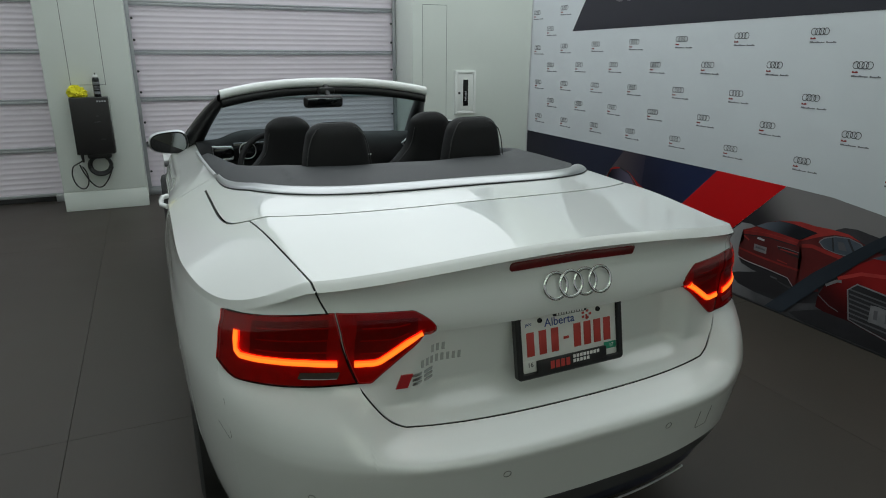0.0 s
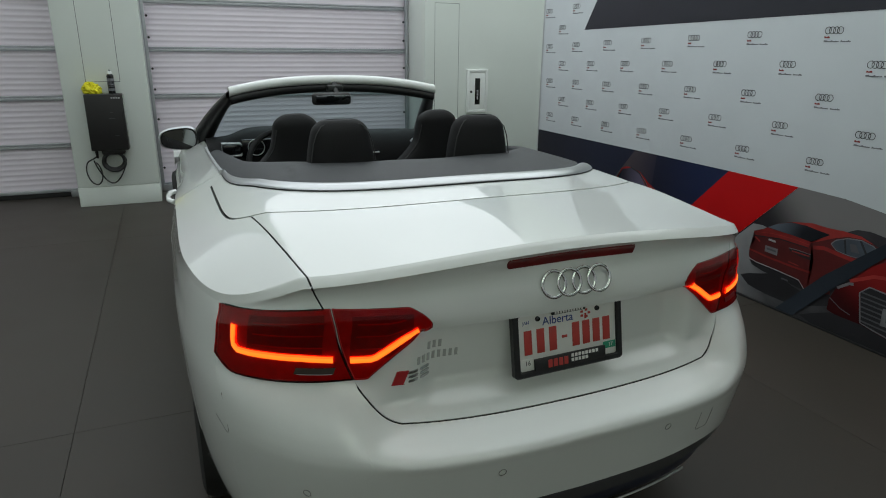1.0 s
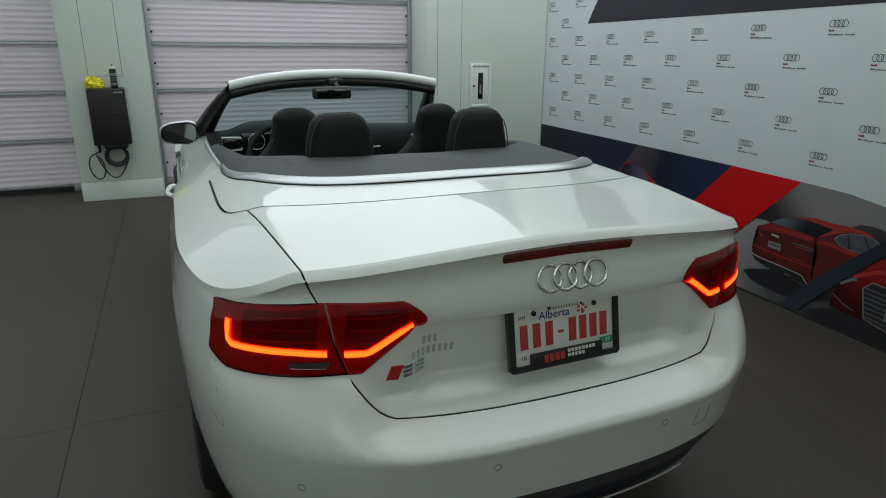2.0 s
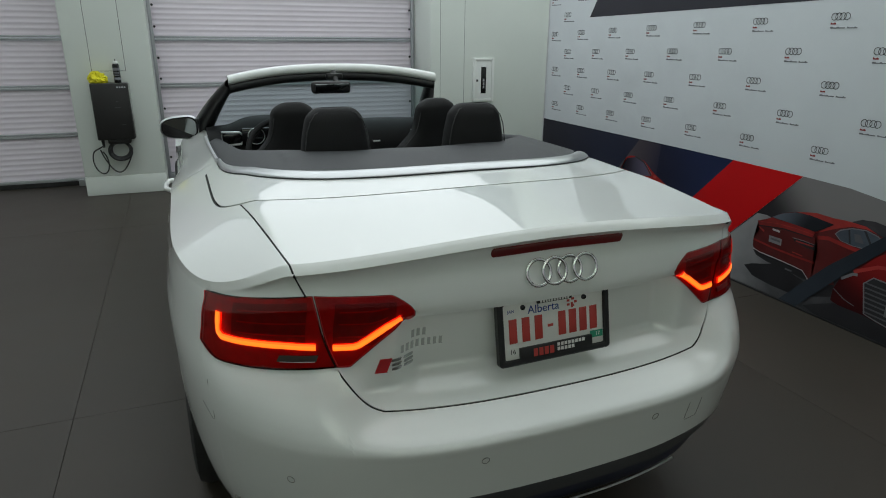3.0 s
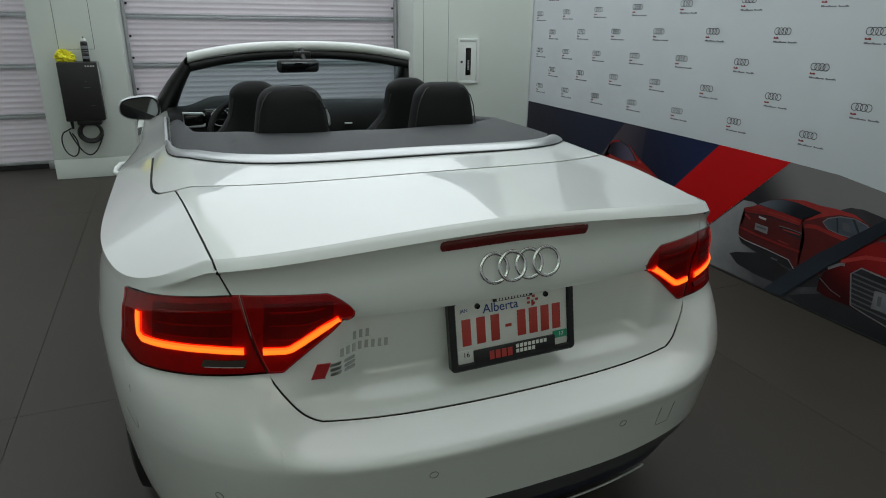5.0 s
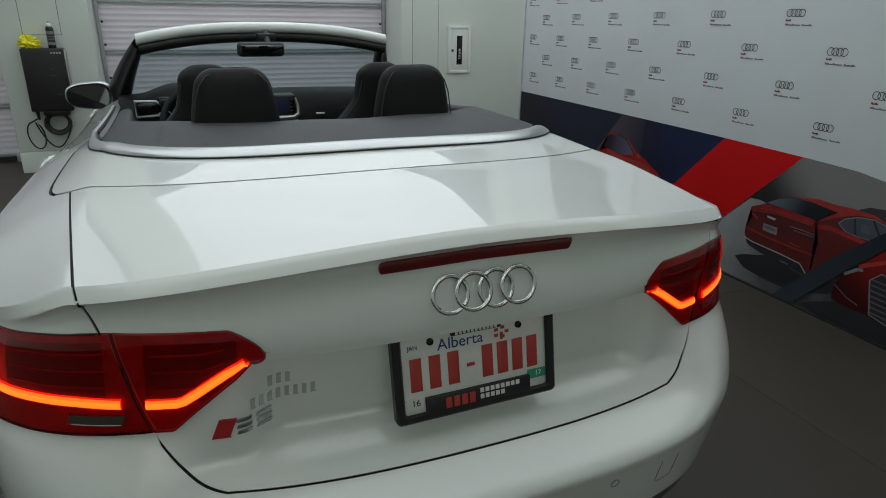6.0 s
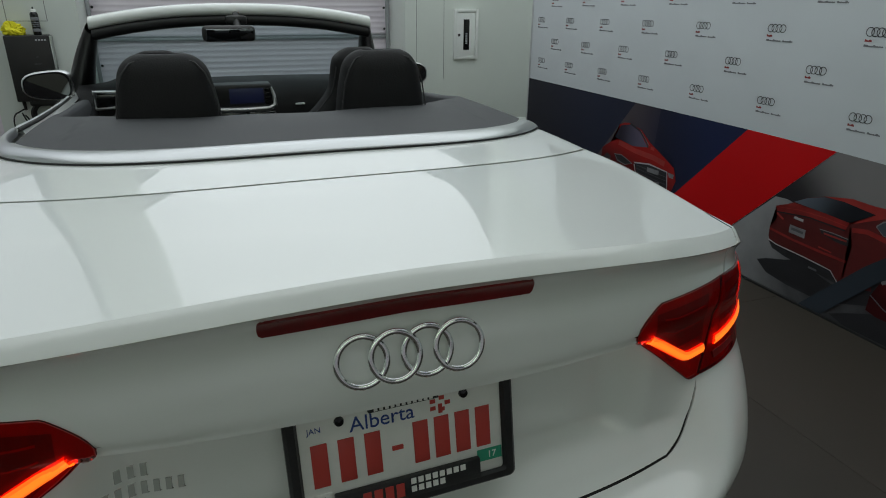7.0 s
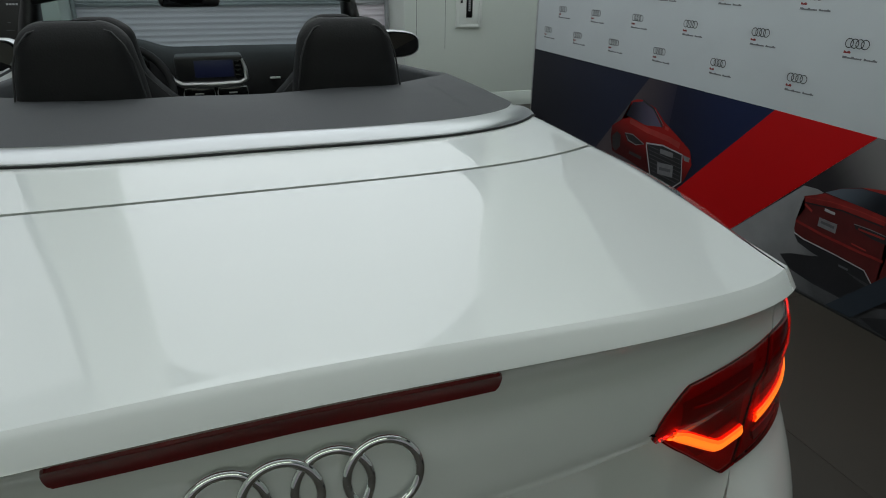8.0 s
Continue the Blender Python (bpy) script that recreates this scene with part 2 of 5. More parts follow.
BACK = 5.72
DOORY = 6.30
BANX = 2.46
floor = slab("floor", (-6, 5.5, -6, 6.6, -0.12, -0.012), GROUT, "dark grey brown matte tiled showroom floor", "floor")
slab("ceiling", (-6, 5.5, -6, 6.6, 6.2, 6.35), CEIL, "plain pale ceiling of the delivery bay", "ceiling")
slab("wall_west", (-6.2, -6, -6, 6.6, -0.1, 6.35), WALL, "plain pale painted side wall", "wall")
slab("wall_south", (-6.2, 5.7, -6.2, -6, -0.1, 6.35), WALL, "plain pale painted wall", "wall")
slab("wall_east", (5.5, 5.7, -6, 6.6, -0.1, 6.35), WALL, "plain pale painted side wall behind the banner", "wall")

# the pillar between the bay doors, the pier beside them and the lintel above
pillar = slab("wall_pillar", (-1.765, -1.035, BACK, 6.5, 0.19, 6.35), WALL, "pale painted pillar between two bay doors with thin panel joints", "pillar", 0.004)
part("plinth", boxes([(-1.768, -1.032, BACK - 0.004, 6.5, 0, 0.186)], 0.004), WALL, pillar)
for x in (-1.56, -1.27):
    part("panel_joint", boxes([(x - 0.002, x + 0.002, BACK - 0.002, BACK + 0.01, 1.19, 6.2)]), TRIMLINE, pillar)
part("panel_joint", boxes([(-1.56, -1.27, BACK - 0.002, BACK + 0.01, 1.188, 1.192)]), TRIMLINE, pillar)
slab("wall_pier_upper", (3.35, 5.5, BACK, 6.5, 2.55, 6.35), WALL, "pale painted upper wall beside the high window", "wall")
high = thing("window_1", "high window above the access panel", "window", kind="structure", at=(0, 6.28, 0))
part("window_frame", boxes([(1.85, 1.90, -0.02, 0.02, 2.55, 5.95), (3.30, 3.35, -0.02, 0.02, 2.55, 5.95), (1.90, 3.30, -0.02, 0.02, 2.55, 2.60)], 0.003), RAIL, high)
pane = part("window_pane", boxes([(1.90, 3.30, -0.004, 0.004, 2.60, 5.95)]), GLASS, high, "clear glass pane")
pane.visible_shadow = False
pier = slab("wall_pier", (1.85, 5.5, BACK, 6.5, 0.15, 2.545), WALL, "pale painted back wall with an access panel joint", "wall", 0.004)
part("plinth", boxes([(1.847, 5.5, BACK - 0.008, 6.5, 0, 0.147)], 0.004), WALL, pier)
for x in (1.97, 2.265):
    part("panel_joint", boxes([(x - 0.0015, x + 0.0015, BACK - 0.002, BACK + 0.01, 0.6, 2.0)]), TRIMLINE, pier)
part("panel_joint", boxes([(1.97, 2.265, BACK - 0.002, BACK + 0.01, 2.0, 2.004)]), TRIMLINE, pier)
slab("wall_west_pier", (-6, -5.4, BACK, 6.5, 0, 6.35), WALL, "pale painted pier beside a bay door", "wall")
slab("wall_lintel", (-6, 5.5, 6.28, 6.5, 5.95, 6.35), WALL, "pale painted lintel above the bay doors", "wall")


def bay_door(name, x0, x1, label, at_y=DOORY, face=1):
    """A sectional bay door: ribbed panels between rails, with tracks, seal and a glazed upper part."""
    door = thing(name, label, "garage door", "bay doors", "structure", at=(0, at_y, 0))
    door.scale = (1, face, 1)
    Y = 0.0
    pitch, ribs = 0.475, 8
    for k in range(5):
        z0, z1 = 0.055 + k * pitch, 0.055 + (k + 1) * pitch
        rows = []
        for i in range(ribs * 6 + 1):
            f = i / (ribs * 6)
            ph = (f * ribs) % 1
            rows.append((z0 + 0.024 + f * (pitch - 0.048), -0.0034 * (ph < 0.55) * min(1, min(ph, 0.55 - ph) * 7)))
        P = np.array([[(x, Y + d, z) for x in np.linspace(x0, x1, 3)] for z, d in rows])
        sheet("ribbed_panel", [P], DOORPANEL, door, "", sharp=25)
        part("rail", boxes([(x0, x1, Y - 0.022, Y + 0.02, z1 - 0.022, z1 + 0.004), (x0, x1, Y - 0.018, Y + 0.02, z1 + 0.008, z1 + 0.026)], 0.003), RAIL, door, "grey aluminium rail")
    part("rail", boxes([(x0, x1, Y - 0.02, Y + 0.02, 0.05, 0.08)], 0.003), RAIL, door)
    part("rubber_seal", boxes([(x0, x1, Y - 0.015, Y + 0.03, 0.0, 0.05)], 0.004), RUBBER, door, "black rubber bottom seal")
    zt = 0.055 + 5 * pitch
    for k in range(7):
        z = zt + 0.02 + k * 0.53
        part("rail", boxes([(x0, x1, Y - 0.02, Y + 0.02, z - 0.02, z + 0.03)], 0.003), RAIL, door)
    nm = max(2, round((x1 - x0) / 0.95))
    for i in range(nm):
        a, b = x0 + (x1 - x0) * i / nm, x0 + (x1 - x0) * (i + 1) / nm
        pane = part("window_pane", boxes([(a + 0.02, b - 0.02, Y - 0.004, Y + 0.004, zt, 5.95)]), GLASS, door, "clear glass pane")
        pane.visible_shadow = False
    for x, sgn in ((x0, 1), (x1, -1)):
        part("track", boxes([(min(x, x + sgn * 0.035), max(x, x + sgn * 0.035), Y - 0.06, Y - 0.028, 0.0, 2.44)], 0.004), RAIL, door, "grey steel door track")
        for k in range(8):
            z = 0.25 + k * 0.26 + (k % 2) * 0.05
            bm = lathe([(0, -0.014), (0.011, -0.014), (0.013, -0.004), (0.013, 0.0)], 8, "y")
            bmesh.ops.translate(bm, verts=bm.verts, vec=(x + sgn * 0.05, Y - 0.032, z))
            part("roller_bolt", bm, BLACK, door)
        part("floor_bracket", boxes([(min(x + sgn * 0.02, x + sgn * 0.13), max(x + sgn * 0.02, x + sgn * 0.13), Y - 0.07, Y - 0.02, 0.0, 0.07)], 0.006), RAIL, door, "steel floor bracket")
    return door


bay_door("door_1", -1.03, 1.84, "closed lilac grey ribbed sectional bay door behind the car")
bay_door("door_2", -5.4, -1.77, "closed lilac grey ribbed sectional bay door beside the pillar")


bay_door("door_3", -4.2, 3.8, "closed pale ribbed sectional bay door behind the camera", -5.98, -1)


# ---- the wall charger ----
def wall_charger():
    c = thing("wall_charger", "black wall-mounted car charging box on the pillar", "charger", at=(-1.42, BACK, 0))
    part("body", boxes([(-0.165, 0.158, -0.15, -0.002, 0.56, 1.085)], 0.010, 3), CHARGER, c)
    part("front_plate", boxes([(-0.160, 0.150, -0.157, -0.151, 0.575, 1.08)], 0.003), PLATEBLACK, c)
    part("side_edge", boxes([(0.1585, 0.166, -0.145, -0.02, 0.57, 1.075)], 0.002), BADGESILVER, c, "slim grey metal edge")
    part("lower_holder", boxes([(-0.085, 0.12, -0.13, -0.01, 0.515, 0.575)], 0.02, 3), CHARGER, c)
    part("emblem", boxes([(0.06 + k * 0.021, 0.074 + k * 0.021, -0.159, -0.1572, 1.043, 1.056) for k in range(4)]), PRINTGREY, c)
    for x0, x1, z in ((0.02, 0.075, 0.860), (0.04, 0.06, 0.915), (0.055, 0.095, 0.700)):
        part("status_mark", boxes([(x0, x1, -0.159, -0.1572, z, z + 0.004)]), BARGREY, c)
    rng = random.Random(7)
    loop = []
    for k in range(4):
        cx, cz, r = 0.014 + rng.uniform(-0.006, 0.006), 0.452 + rng.uniform(-0.008, 0.008), 0.086 + rng.uniform(-0.008, 0.010)
        loop += [(cx + r * 1.1 * math.cos(a), -0.10 + 0.02 * k, cz + r * math.sin(a)) for a in np.linspace(0, math.tau, 24, endpoint=False)]
    part("coiled_cable", tube(loop, 0.0125, 8), BLACK, c, "coiled black charging cable")
    drop = [(-0.175 + 0.064 * math.sin(a) - 0.012 * math.cos(a), -0.07, 0.345 + 0.118 * math.cos(a)) for a in np.linspace(0.62, math.tau - 0.1, 34)]
    drop = [(-0.128, -0.085, 0.50)] + drop[::-1] if drop[0][0] > drop[-1][0] else drop + [(-0.128, -0.085, 0.50)]
    part("cable", tube(drop, 0.0062, 8), BLACK, c, "thin hanging cable loop")
    swag = [(-0.165 + 0.05 * f + 0.22 * f**1.2, -0.075, 0.462 - 0.20 * math.sin(math.pi * f**1.15) ** 0.85 - 0.05 * f) for f in np.linspace(0, 1, 30)]
    part("cable", tube(swag, 0.0062, 8), BLACK, c)
    part("plug", tube([(-0.130, -0.10, 0.66), (-0.130, -0.10, 0.60), (-0.129, -0.095, 0.54), (-0.128, -0.085, 0.485)], 0.017, 10, taper=[1.0, 1.0, 0.85, 0.6]), CHARGER, c, "black charging plug")


wall_charger()


def yellow_cloth():
    """A crumpled lump of cloth, folded on itself and flat where it lies."""
    bm = bmesh.new()
    bmesh.ops.create_icosphere(bm, subdivisions=4, radius=1.0)
    for v in bm.verts:
        d = v.co.normalized()
        fold = abs(noise.noise(d * 2.3 + Vector((3.1, 0.4, 1.7)))) + 0.45 * abs(noise.noise(d * 5.2))
        r = 0.82 + 0.55 * fold + 0.25 * noise.noise(d * 1.2)
        z = d.z * r * 0.058 + 0.042
        z += 0.016 * math.exp(-((d.x + 0.6) / 0.4) ** 2) * max(0.0, d.z)
        v.co = Vector((d.x * r * 0.079, d.y * r * 0.060, max(0.0, z)))
    ob = part("cleaning_cloth", bm, YELLOW, None, sharp=28)
    ob.location = (-1.508, BACK - 0.082, 1.0855)
    tagged(ob, "crumpled yellow cloth lying on the charging box", "cloth")


yellow_cloth()


def spray_can():
    c = thing("spray_bottle", "slim black bottle with pale label standing on the charging box", "bottle", at=(-1.345, BACK - 0.08, 1.085))
    part("body", lathe([(0, 0), (0.029, 0.0), (0.030, 0.004), (0.030, 0.160), (0.022, 0.176), (0, 0.176)], 20), GLOSSBLACK, c)
    for z0, z1 in ((0.026, 0.050), (0.066, 0.071), (0.080, 0.085), (0.094, 0.099), (0.112, 0.138)):
        part("label_band", lathe([(0.0304, z0), (0.0308, z0 + 0.001), (0.0308, z1 - 0.001), (0.0304, z1)], 20), SMALLPRINT, c, "pale printed label")
    part("cap", lathe([(0.021, 0.176), (0.021, 0.192), (0.014, 0.200), (0, 0.201)], 16), FRAMEWHITE, c, "white cap")
    part("nozzle", lathe([(0.006, 0.201), (0.005, 0.216), (0, 0.217)], 10), BLACK, c)


spray_can()


def extinguisher_cabinet():
    x0, x1, z0, z1 = 2.37, 2.64, 0.80, 1.29
    c = thing("wall_cabinet", "white recessed wall cabinet with a narrow dark window", "cabinet", at=(0, BACK, 0))
    part("frame", boxes([(x0, x0 + 0.03, -0.03, -0.001, z0, z1), (x1 - 0.03, x1, -0.03, -0.001, z0, z1), (x0 + 0.03, x1 - 0.03, -0.03, -0.001, z1 - 0.03, z1), (x0 + 0.03, x1 - 0.03, -0.03, -0.001, z0, z0 + 0.03)], 0.003), FRAMEWHITE, c)
    d = part("door", boxes([(x0 + 0.032, x1 - 0.032, -0.022, -0.006, z0 + 0.032, z1 - 0.032)], 0.003), FRAMEWHITE, c)
    part("window", boxes([(2.475, 2.54, -0.025, -0.0225, 0.89, 1.19)], 0.001), GLOSSBLACK, d, "narrow dark window")
    part("latch", boxes([(2.412, 2.437, -0.03, -0.0225, 1.025, 1.05)], 0.003), BLACK, d)
    part("lettering_bar", boxes([(2.497, 2.518, -0.0275, -0.0255, 0.95 + k * 0.016, 0.961 + k * 0.016) for k in range(7)]), PRINTGREY, d)


extinguisher_cabinet()


# ---- the printed backdrop wall ----
banner = thing("backdrop_banner", "tall white printed backdrop wall with dark bands and pictures", "banner", at=(BANX, 0, 0))
part("panel", boxes([(0.0, 0.05, -2.5, 4.2, 0.012, 2.20)], 0.003), BANWHITE, banner)
part("frame_edge", boxes([(-0.004, 0.054, 4.2, 4.212, 0.0, 2.21)]), SATIN, banner)
part("floor_rail", boxes([(-0.012, 0.06, -2.5, 4.2, 0.0, 0.011)], 0.002), BLACK, banner)


def printed(name, pts, material, layer, parent=None, label=""):
    """A flat printed shape on the backdrop; points are (y, z)."""
    bm = bmesh.new()
    x = -0.0015 - layer * 0.0006
    bm.faces.new([bm.verts.new((x, y, z)) for y, z in pts])
    bmesh.ops.triangulate(bm, faces=bm.faces)
    return part(name, bm, material, parent or banner, label)


def print_fade(name, c0, c1, a, b, vary=0.12):
    """A printed colour that fades from c0 at a to c1 at b; a and b are (y, z)."""
    m = principled(name, c0, 0.45, spec=0.2)
    nt = m.node_tree
    tc = nt.nodes.new("ShaderNodeTexCoord")
    d = Vector((0, b[0] - a[0], b[1] - a[1]))
    d = d / d.length_squared
    dot = nt.nodes.new("ShaderNodeVectorMath")
    dot.operation = "DOT_PRODUCT"
    dot.inputs[1].default_value = d
    n = nt.nodes.new("ShaderNodeTexNoise")
    n.inputs["Scale"].default_value, n.inputs["Detail"].default_value = 7, 5
    ramp = nt.nodes.new("ShaderNodeMapRange")
    ramp.interpolation_type = "SMOOTHSTEP"
    start = d.dot(Vector((0, a[0], a[1])))
    ramp.inputs["From Min"].default_value, ramp.inputs["From Max"].default_value = start, start + 1
    add = nt.nodes.new("ShaderNodeMath")
    add.operation = "MULTIPLY_ADD"
    add.inputs[1].default_value, add.inputs[2].default_value = vary * 2, -vary
    total = nt.nodes.new("ShaderNodeMath")
    total.use_clamp = True
    mix = nt.nodes.new("ShaderNodeMix")
    mix.data_type = "RGBA"
    mix.inputs[6].default_value, mix.inputs[7].default_value = (*c0, 1), (*c1, 1)
    nt.links.new(tc.outputs["Object"], dot.inputs[0])
    nt.links.new(tc.outputs["Object"], n.inputs["Vector"])
    nt.links.new(dot.outputs["Value"], ramp.inputs["Value"])
    nt.links.new(n.outputs[0], add.inputs[0])
    nt.links.new(ramp.outputs[0], total.inputs[0])
    nt.links.new(add.outputs[0], total.inputs[1])
    nt.links.new(total.outputs[0], mix.inputs[0])
    nt.links.new(mix.outputs[2], nt.nodes["Principled BSDF"].inputs["Base Color"])
    return m


FADENAVY = print_fade("banner_navy", (0.014, 0.015, 0.022), (0.016, 0.020, 0.040), (3.9, 0.1), (3.0, 0.7))
FADEMIST = print_fade("banner_mist", (0.075, 0.060, 0.066), (0.014, 0.016, 0.038), (2.95, 0.62), (2.35, 0.55))
FADEBLUE = print_fade("banner_blue", (0.012, 0.014, 0.030), (0.013, 0.020, 0.062), (2.5, 0.45), (1.95, 0.70))
FADEGREY = print_fade("banner_grey", (0.022, 0.020, 0.023), (0.20, 0.19, 0.19), (1.45, 0.52), (1.22, 0.74), 0.06)
FADEROAD = print_fade("banner_road", (0.27, 0.27, 0.28), (0.055, 0.055, 0.06), (1.75, 0.42), (1.15, 0.12), 0.28)
FADESTRIPE = print_fade("banner_dark_stripe", (0.030, 0.038, 0.050), (0.018, 0.024, 0.032), (1.2, 0.05), (0.75, 0.55))
FADEFRONT = print_fade("printed_red_front", (0.045, 0.004, 0.004), (0.30, 0.014, 0.012), (2.6, 0.24), (2.55, 0.50), 0.15)
FADENEAR = print_fade("printed_red_near", (0.035, 0.003, 0.004), (0.24, 0.012, 0.012), (0.85, 0.14), (0.70, 0.42), 0.15)
FADEGLASS = print_fade("printed_glass_fade", (0.012, 0.014, 0.018), (0.10, 0.12, 0.15), (1.2, 0.47), (1.40, 0.56), 0.1)
FADESCREEN = print_fade("printed_windscreen", (0.012, 0.010, 0.018), (0.10, 0.09, 0.14), (2.9, 0.55), (2.62, 0.57), 0.1)

printed("dark_band", [(3.55, 1.685), (-2.5, 1.80), (-2.5, 2.19), (3.217, 2.19)], BANDARK, 0, label="dark printed band")
printed("navy_field", [(4.2, 0.012), (4.2, 0.775), (2.75, 0.78), (3.42, 0.012)], FADENAVY, 0, label="dark navy printed field")
printed("photo_field", [(3.42, 0.012), (2.75, 0.78), (2.1, 0.78), (2.75, 0.012)], FADEMIST, 0, label="dim printed photograph background")
printed("blue_stripe", [(2.95, 0.012), (2.52, 0.52), (2.50, 0.78), (1.81, 0.78), (2.56, 0.012)], FADEBLUE, 1, label="dark blue printed stripe")
printed("red_stripe", [(2.56, 0.012), (1.81, 0.78), (1.29, 0.775), (2.04, 0.012)], BANRED, 2, label="bright red printed stripe")
printed("photo_field", [(2.04, 0.012), (1.29, 0.775), (1.0, 0.768), (0.74, 0.735), (0.2, 0.66), (-2.5, 0.60), (-2.5, 0.012)], FADEGREY, 0, label="grey printed photograph background")
printed("printed_road", [(2.04, 0.012), (1.56, 0.489), (1.49, 0.495), (1.0, 0.40), (0.4, 0.28), (-2.5, 0.2), (-2.5, 0.012)], FADEROAD, 1, label="pale printed road")
printed("printed_shade", [(0.95, 0.595), (0.90, 0.620), (0.83, 0.628), (0.70, 0.612), (0.3, 0.60), (0.3, 0.48), (0.80, 0.50)], BANDUSK, 1)


def strip(name, path, width, material, layer, parent):
    """A thin printed line along a path."""
    pts = [Vector((0, y, z)) for y, z in path]
    bm = bmesh.new()
    x, pairs = -0.0015 - layer * 0.0006, []
    for i, p in enumerate(pts):
        d = (pts[min(i + 1, len(pts) - 1)] - pts[max(i - 1, 0)]).normalized()
        s = Vector((0, -d.z, d.y)) * width / 2
        pairs.append([bm.verts.new((x, (p + k * s).y, (p + k * s).z)) for k in (1, -1)])
    for (a0, b0), (a1, b1) in zip(pairs, pairs[1:]):
        bm.faces.new((a0, a1, b1, b0))
    return part(name, bm, material, parent)


def printed_car_rear():
    """Red car printed from behind, with its lit roof, dark glass and bright edges."""
    car = printed("printed_car", [(1.553, 0.283), (1.556, 0.329), (1.523, 0.392), (1.542, 0.440), (1.470, 0.479), (1.386, 0.531), (1.295, 0.565), (1.161, 0.591), (1.057, 0.588), (0.974, 0.594), (0.867, 0.591), (0.798, 0.567), (0.740, 0.534), (0.655, 0.529), (0.621, 0.392), (0.841, 0.258), (1.055, 0.198), (1.133, 0.187), (1.217, 0.217), (1.390, 0.235), (1.536, 0.253)], CARDEEP, 4, label="printed picture of a red car from behind")
    printed("printed_shade", [(1.595, 0.135), (1.539, 0.162), (1.435, 0.193), (1.353, 0.225), (1.210, 0.185), (1.129, 0.171), (1.005, 0.238), (0.798, 0.301), (0.780, 0.228), (0.984, 0.147), (1.184, 0.071), (1.391, 0.073), (1.523, 0.088)], BANSHADE, 3, car)
    printed("printed_side", [(1.142, 0.472), (1.035, 0.540), (0.908, 0.541), (0.635, 0.449), (0.615, 0.369), (0.841, 0.258), (0.986, 0.220), (1.117, 0.197), (1.113, 0.285), (1.110, 0.385)], CARDEEP, 5, car)
    printed("printed_roof", [(1.295, 0.565), (1.161, 0.591), (1.057, 0.588), (0.974, 0.594), (0.867, 0.591), (0.798, 0.567), (0.864, 0.577), (0.942, 0.570), (1.005, 0.546), (1.144, 0.478), (1.042, 0.554), (1.193, 0.567)], CARLIGHT, 5.6, car)
    printed("printed_window", [(1.447, 0.494), (1.378, 0.533), (1.294, 0.561), (1.198, 0.568), (1.042, 0.553), (1.147, 0.484), (1.278, 0.489)], FADEGLASS, 6.8, car)
    printed("printed_spoiler", [(1.544, 0.445), (1.445, 0.488), (1.278, 0.489), (1.146, 0.482), (1.158, 0.447), (1.351, 0.448), (1.529, 0.422)], CARRED, 6.4, car)
    strip("printed_line", [(1.541, 0.442), (1.405, 0.464), (1.273, 0.469), (1.154, 0.463)], 0.004, CARLIGHT, 7.4, car)
    strip("printed_line", [(1.529, 0.419), (1.350, 0.444), (1.160, 0.442)], 0.006, BANSHADE, 7.4, car)
    printed("printed_lamp", [(1.283, 0.410), (1.132, 0.412), (1.129, 0.376), (1.189, 0.377), (1.269, 0.392)], BANSHADE, 6, car)
    strip("printed_lamp", [(1.281, 0.409), (1.212, 0.412), (1.134, 0.409)], 0.004, PRINTPALE, 7.4, car)
    strip("printed_lamp", [(1.257, 0.396), (1.139, 0.397)], 0.008, CARLIGHT, 7.4, car)
    strip("printed_lamp", [(1.529, 0.412), (1.485, 0.391)], 0.01, CARLIGHT, 6.7, car)
    printed("printed_panel", [(1.514, 0.392), (1.307, 0.402), (1.251, 0.369), (1.209, 0.325), (1.372, 0.309), (1.536, 0.324)], CARDEEP, 5.3, car)
    printed("printed_plate", [(1.443, 0.379), (1.351, 0.379), (1.350, 0.337), (1.441, 0.339)], PRINTPALE, 6.6, car)
    strip("printed_line", [(1.430, 0.362), (1.362, 0.360)], 0.012, BARGREY, 7.4, car)
    strip("printed_emblem", [(1.427, 0.421), (1.375, 0.419)], 0.012, PRINTGREY, 7.4, car)
    strip("printed_line", [(1.267, 0.325), (1.198, 0.321)], 0.006, CARLIGHT, 6.7, car)
    strip("printed_highlight", [(1.554, 0.322), (1.406, 0.309), (1.236, 0.304), (1.118, 0.305)], 0.012, CARRED, 6.4, car)
    strip("printed_highlight", [(1.127, 0.456), (1.059, 0.470), (0.970, 0.459), (0.860, 0.451)], 0.022, CARRED, 6.4, car)
    printed("printed_bumper", [(1.545, 0.259), (1.493, 0.251), (1.323, 0.245), (1.180, 0.235), (1.133, 0.188), (1.212, 0.195), (1.332, 0.206), (1.429, 0.210), (1.516, 0.228)], BANSHADE, 6.2, car)
    strip("printed_line", [(1.546, 0.265), (1.493, 0.254), (1.324, 0.248), (1.181, 0.238), (1.131, 0.192)], 0.005, PRINTGREY, 7.4, car)
    strip("printed_pipe", [(1.295, 0.210), (1.248, 0.209)], 0.01, BARGREY, 7.4, car)
    printed("printed_window", [(1.027, 0.506), (1.002, 0.533), (0.939, 0.560), (0.862, 0.569), (0.795, 0.555), (0.740, 0.517), (0.776, 0.478), (0.918, 0.472), (0.989, 0.480)], CARGLASS, 6.8, car)
    strip("printed_line", [(1.027, 0.506), (1.002, 0.534), (0.940, 0.561), (0.862, 0.571), (0.795, 0.557), (0.740, 0.517)], 0.006, PRINTPALE, 7.8, car)
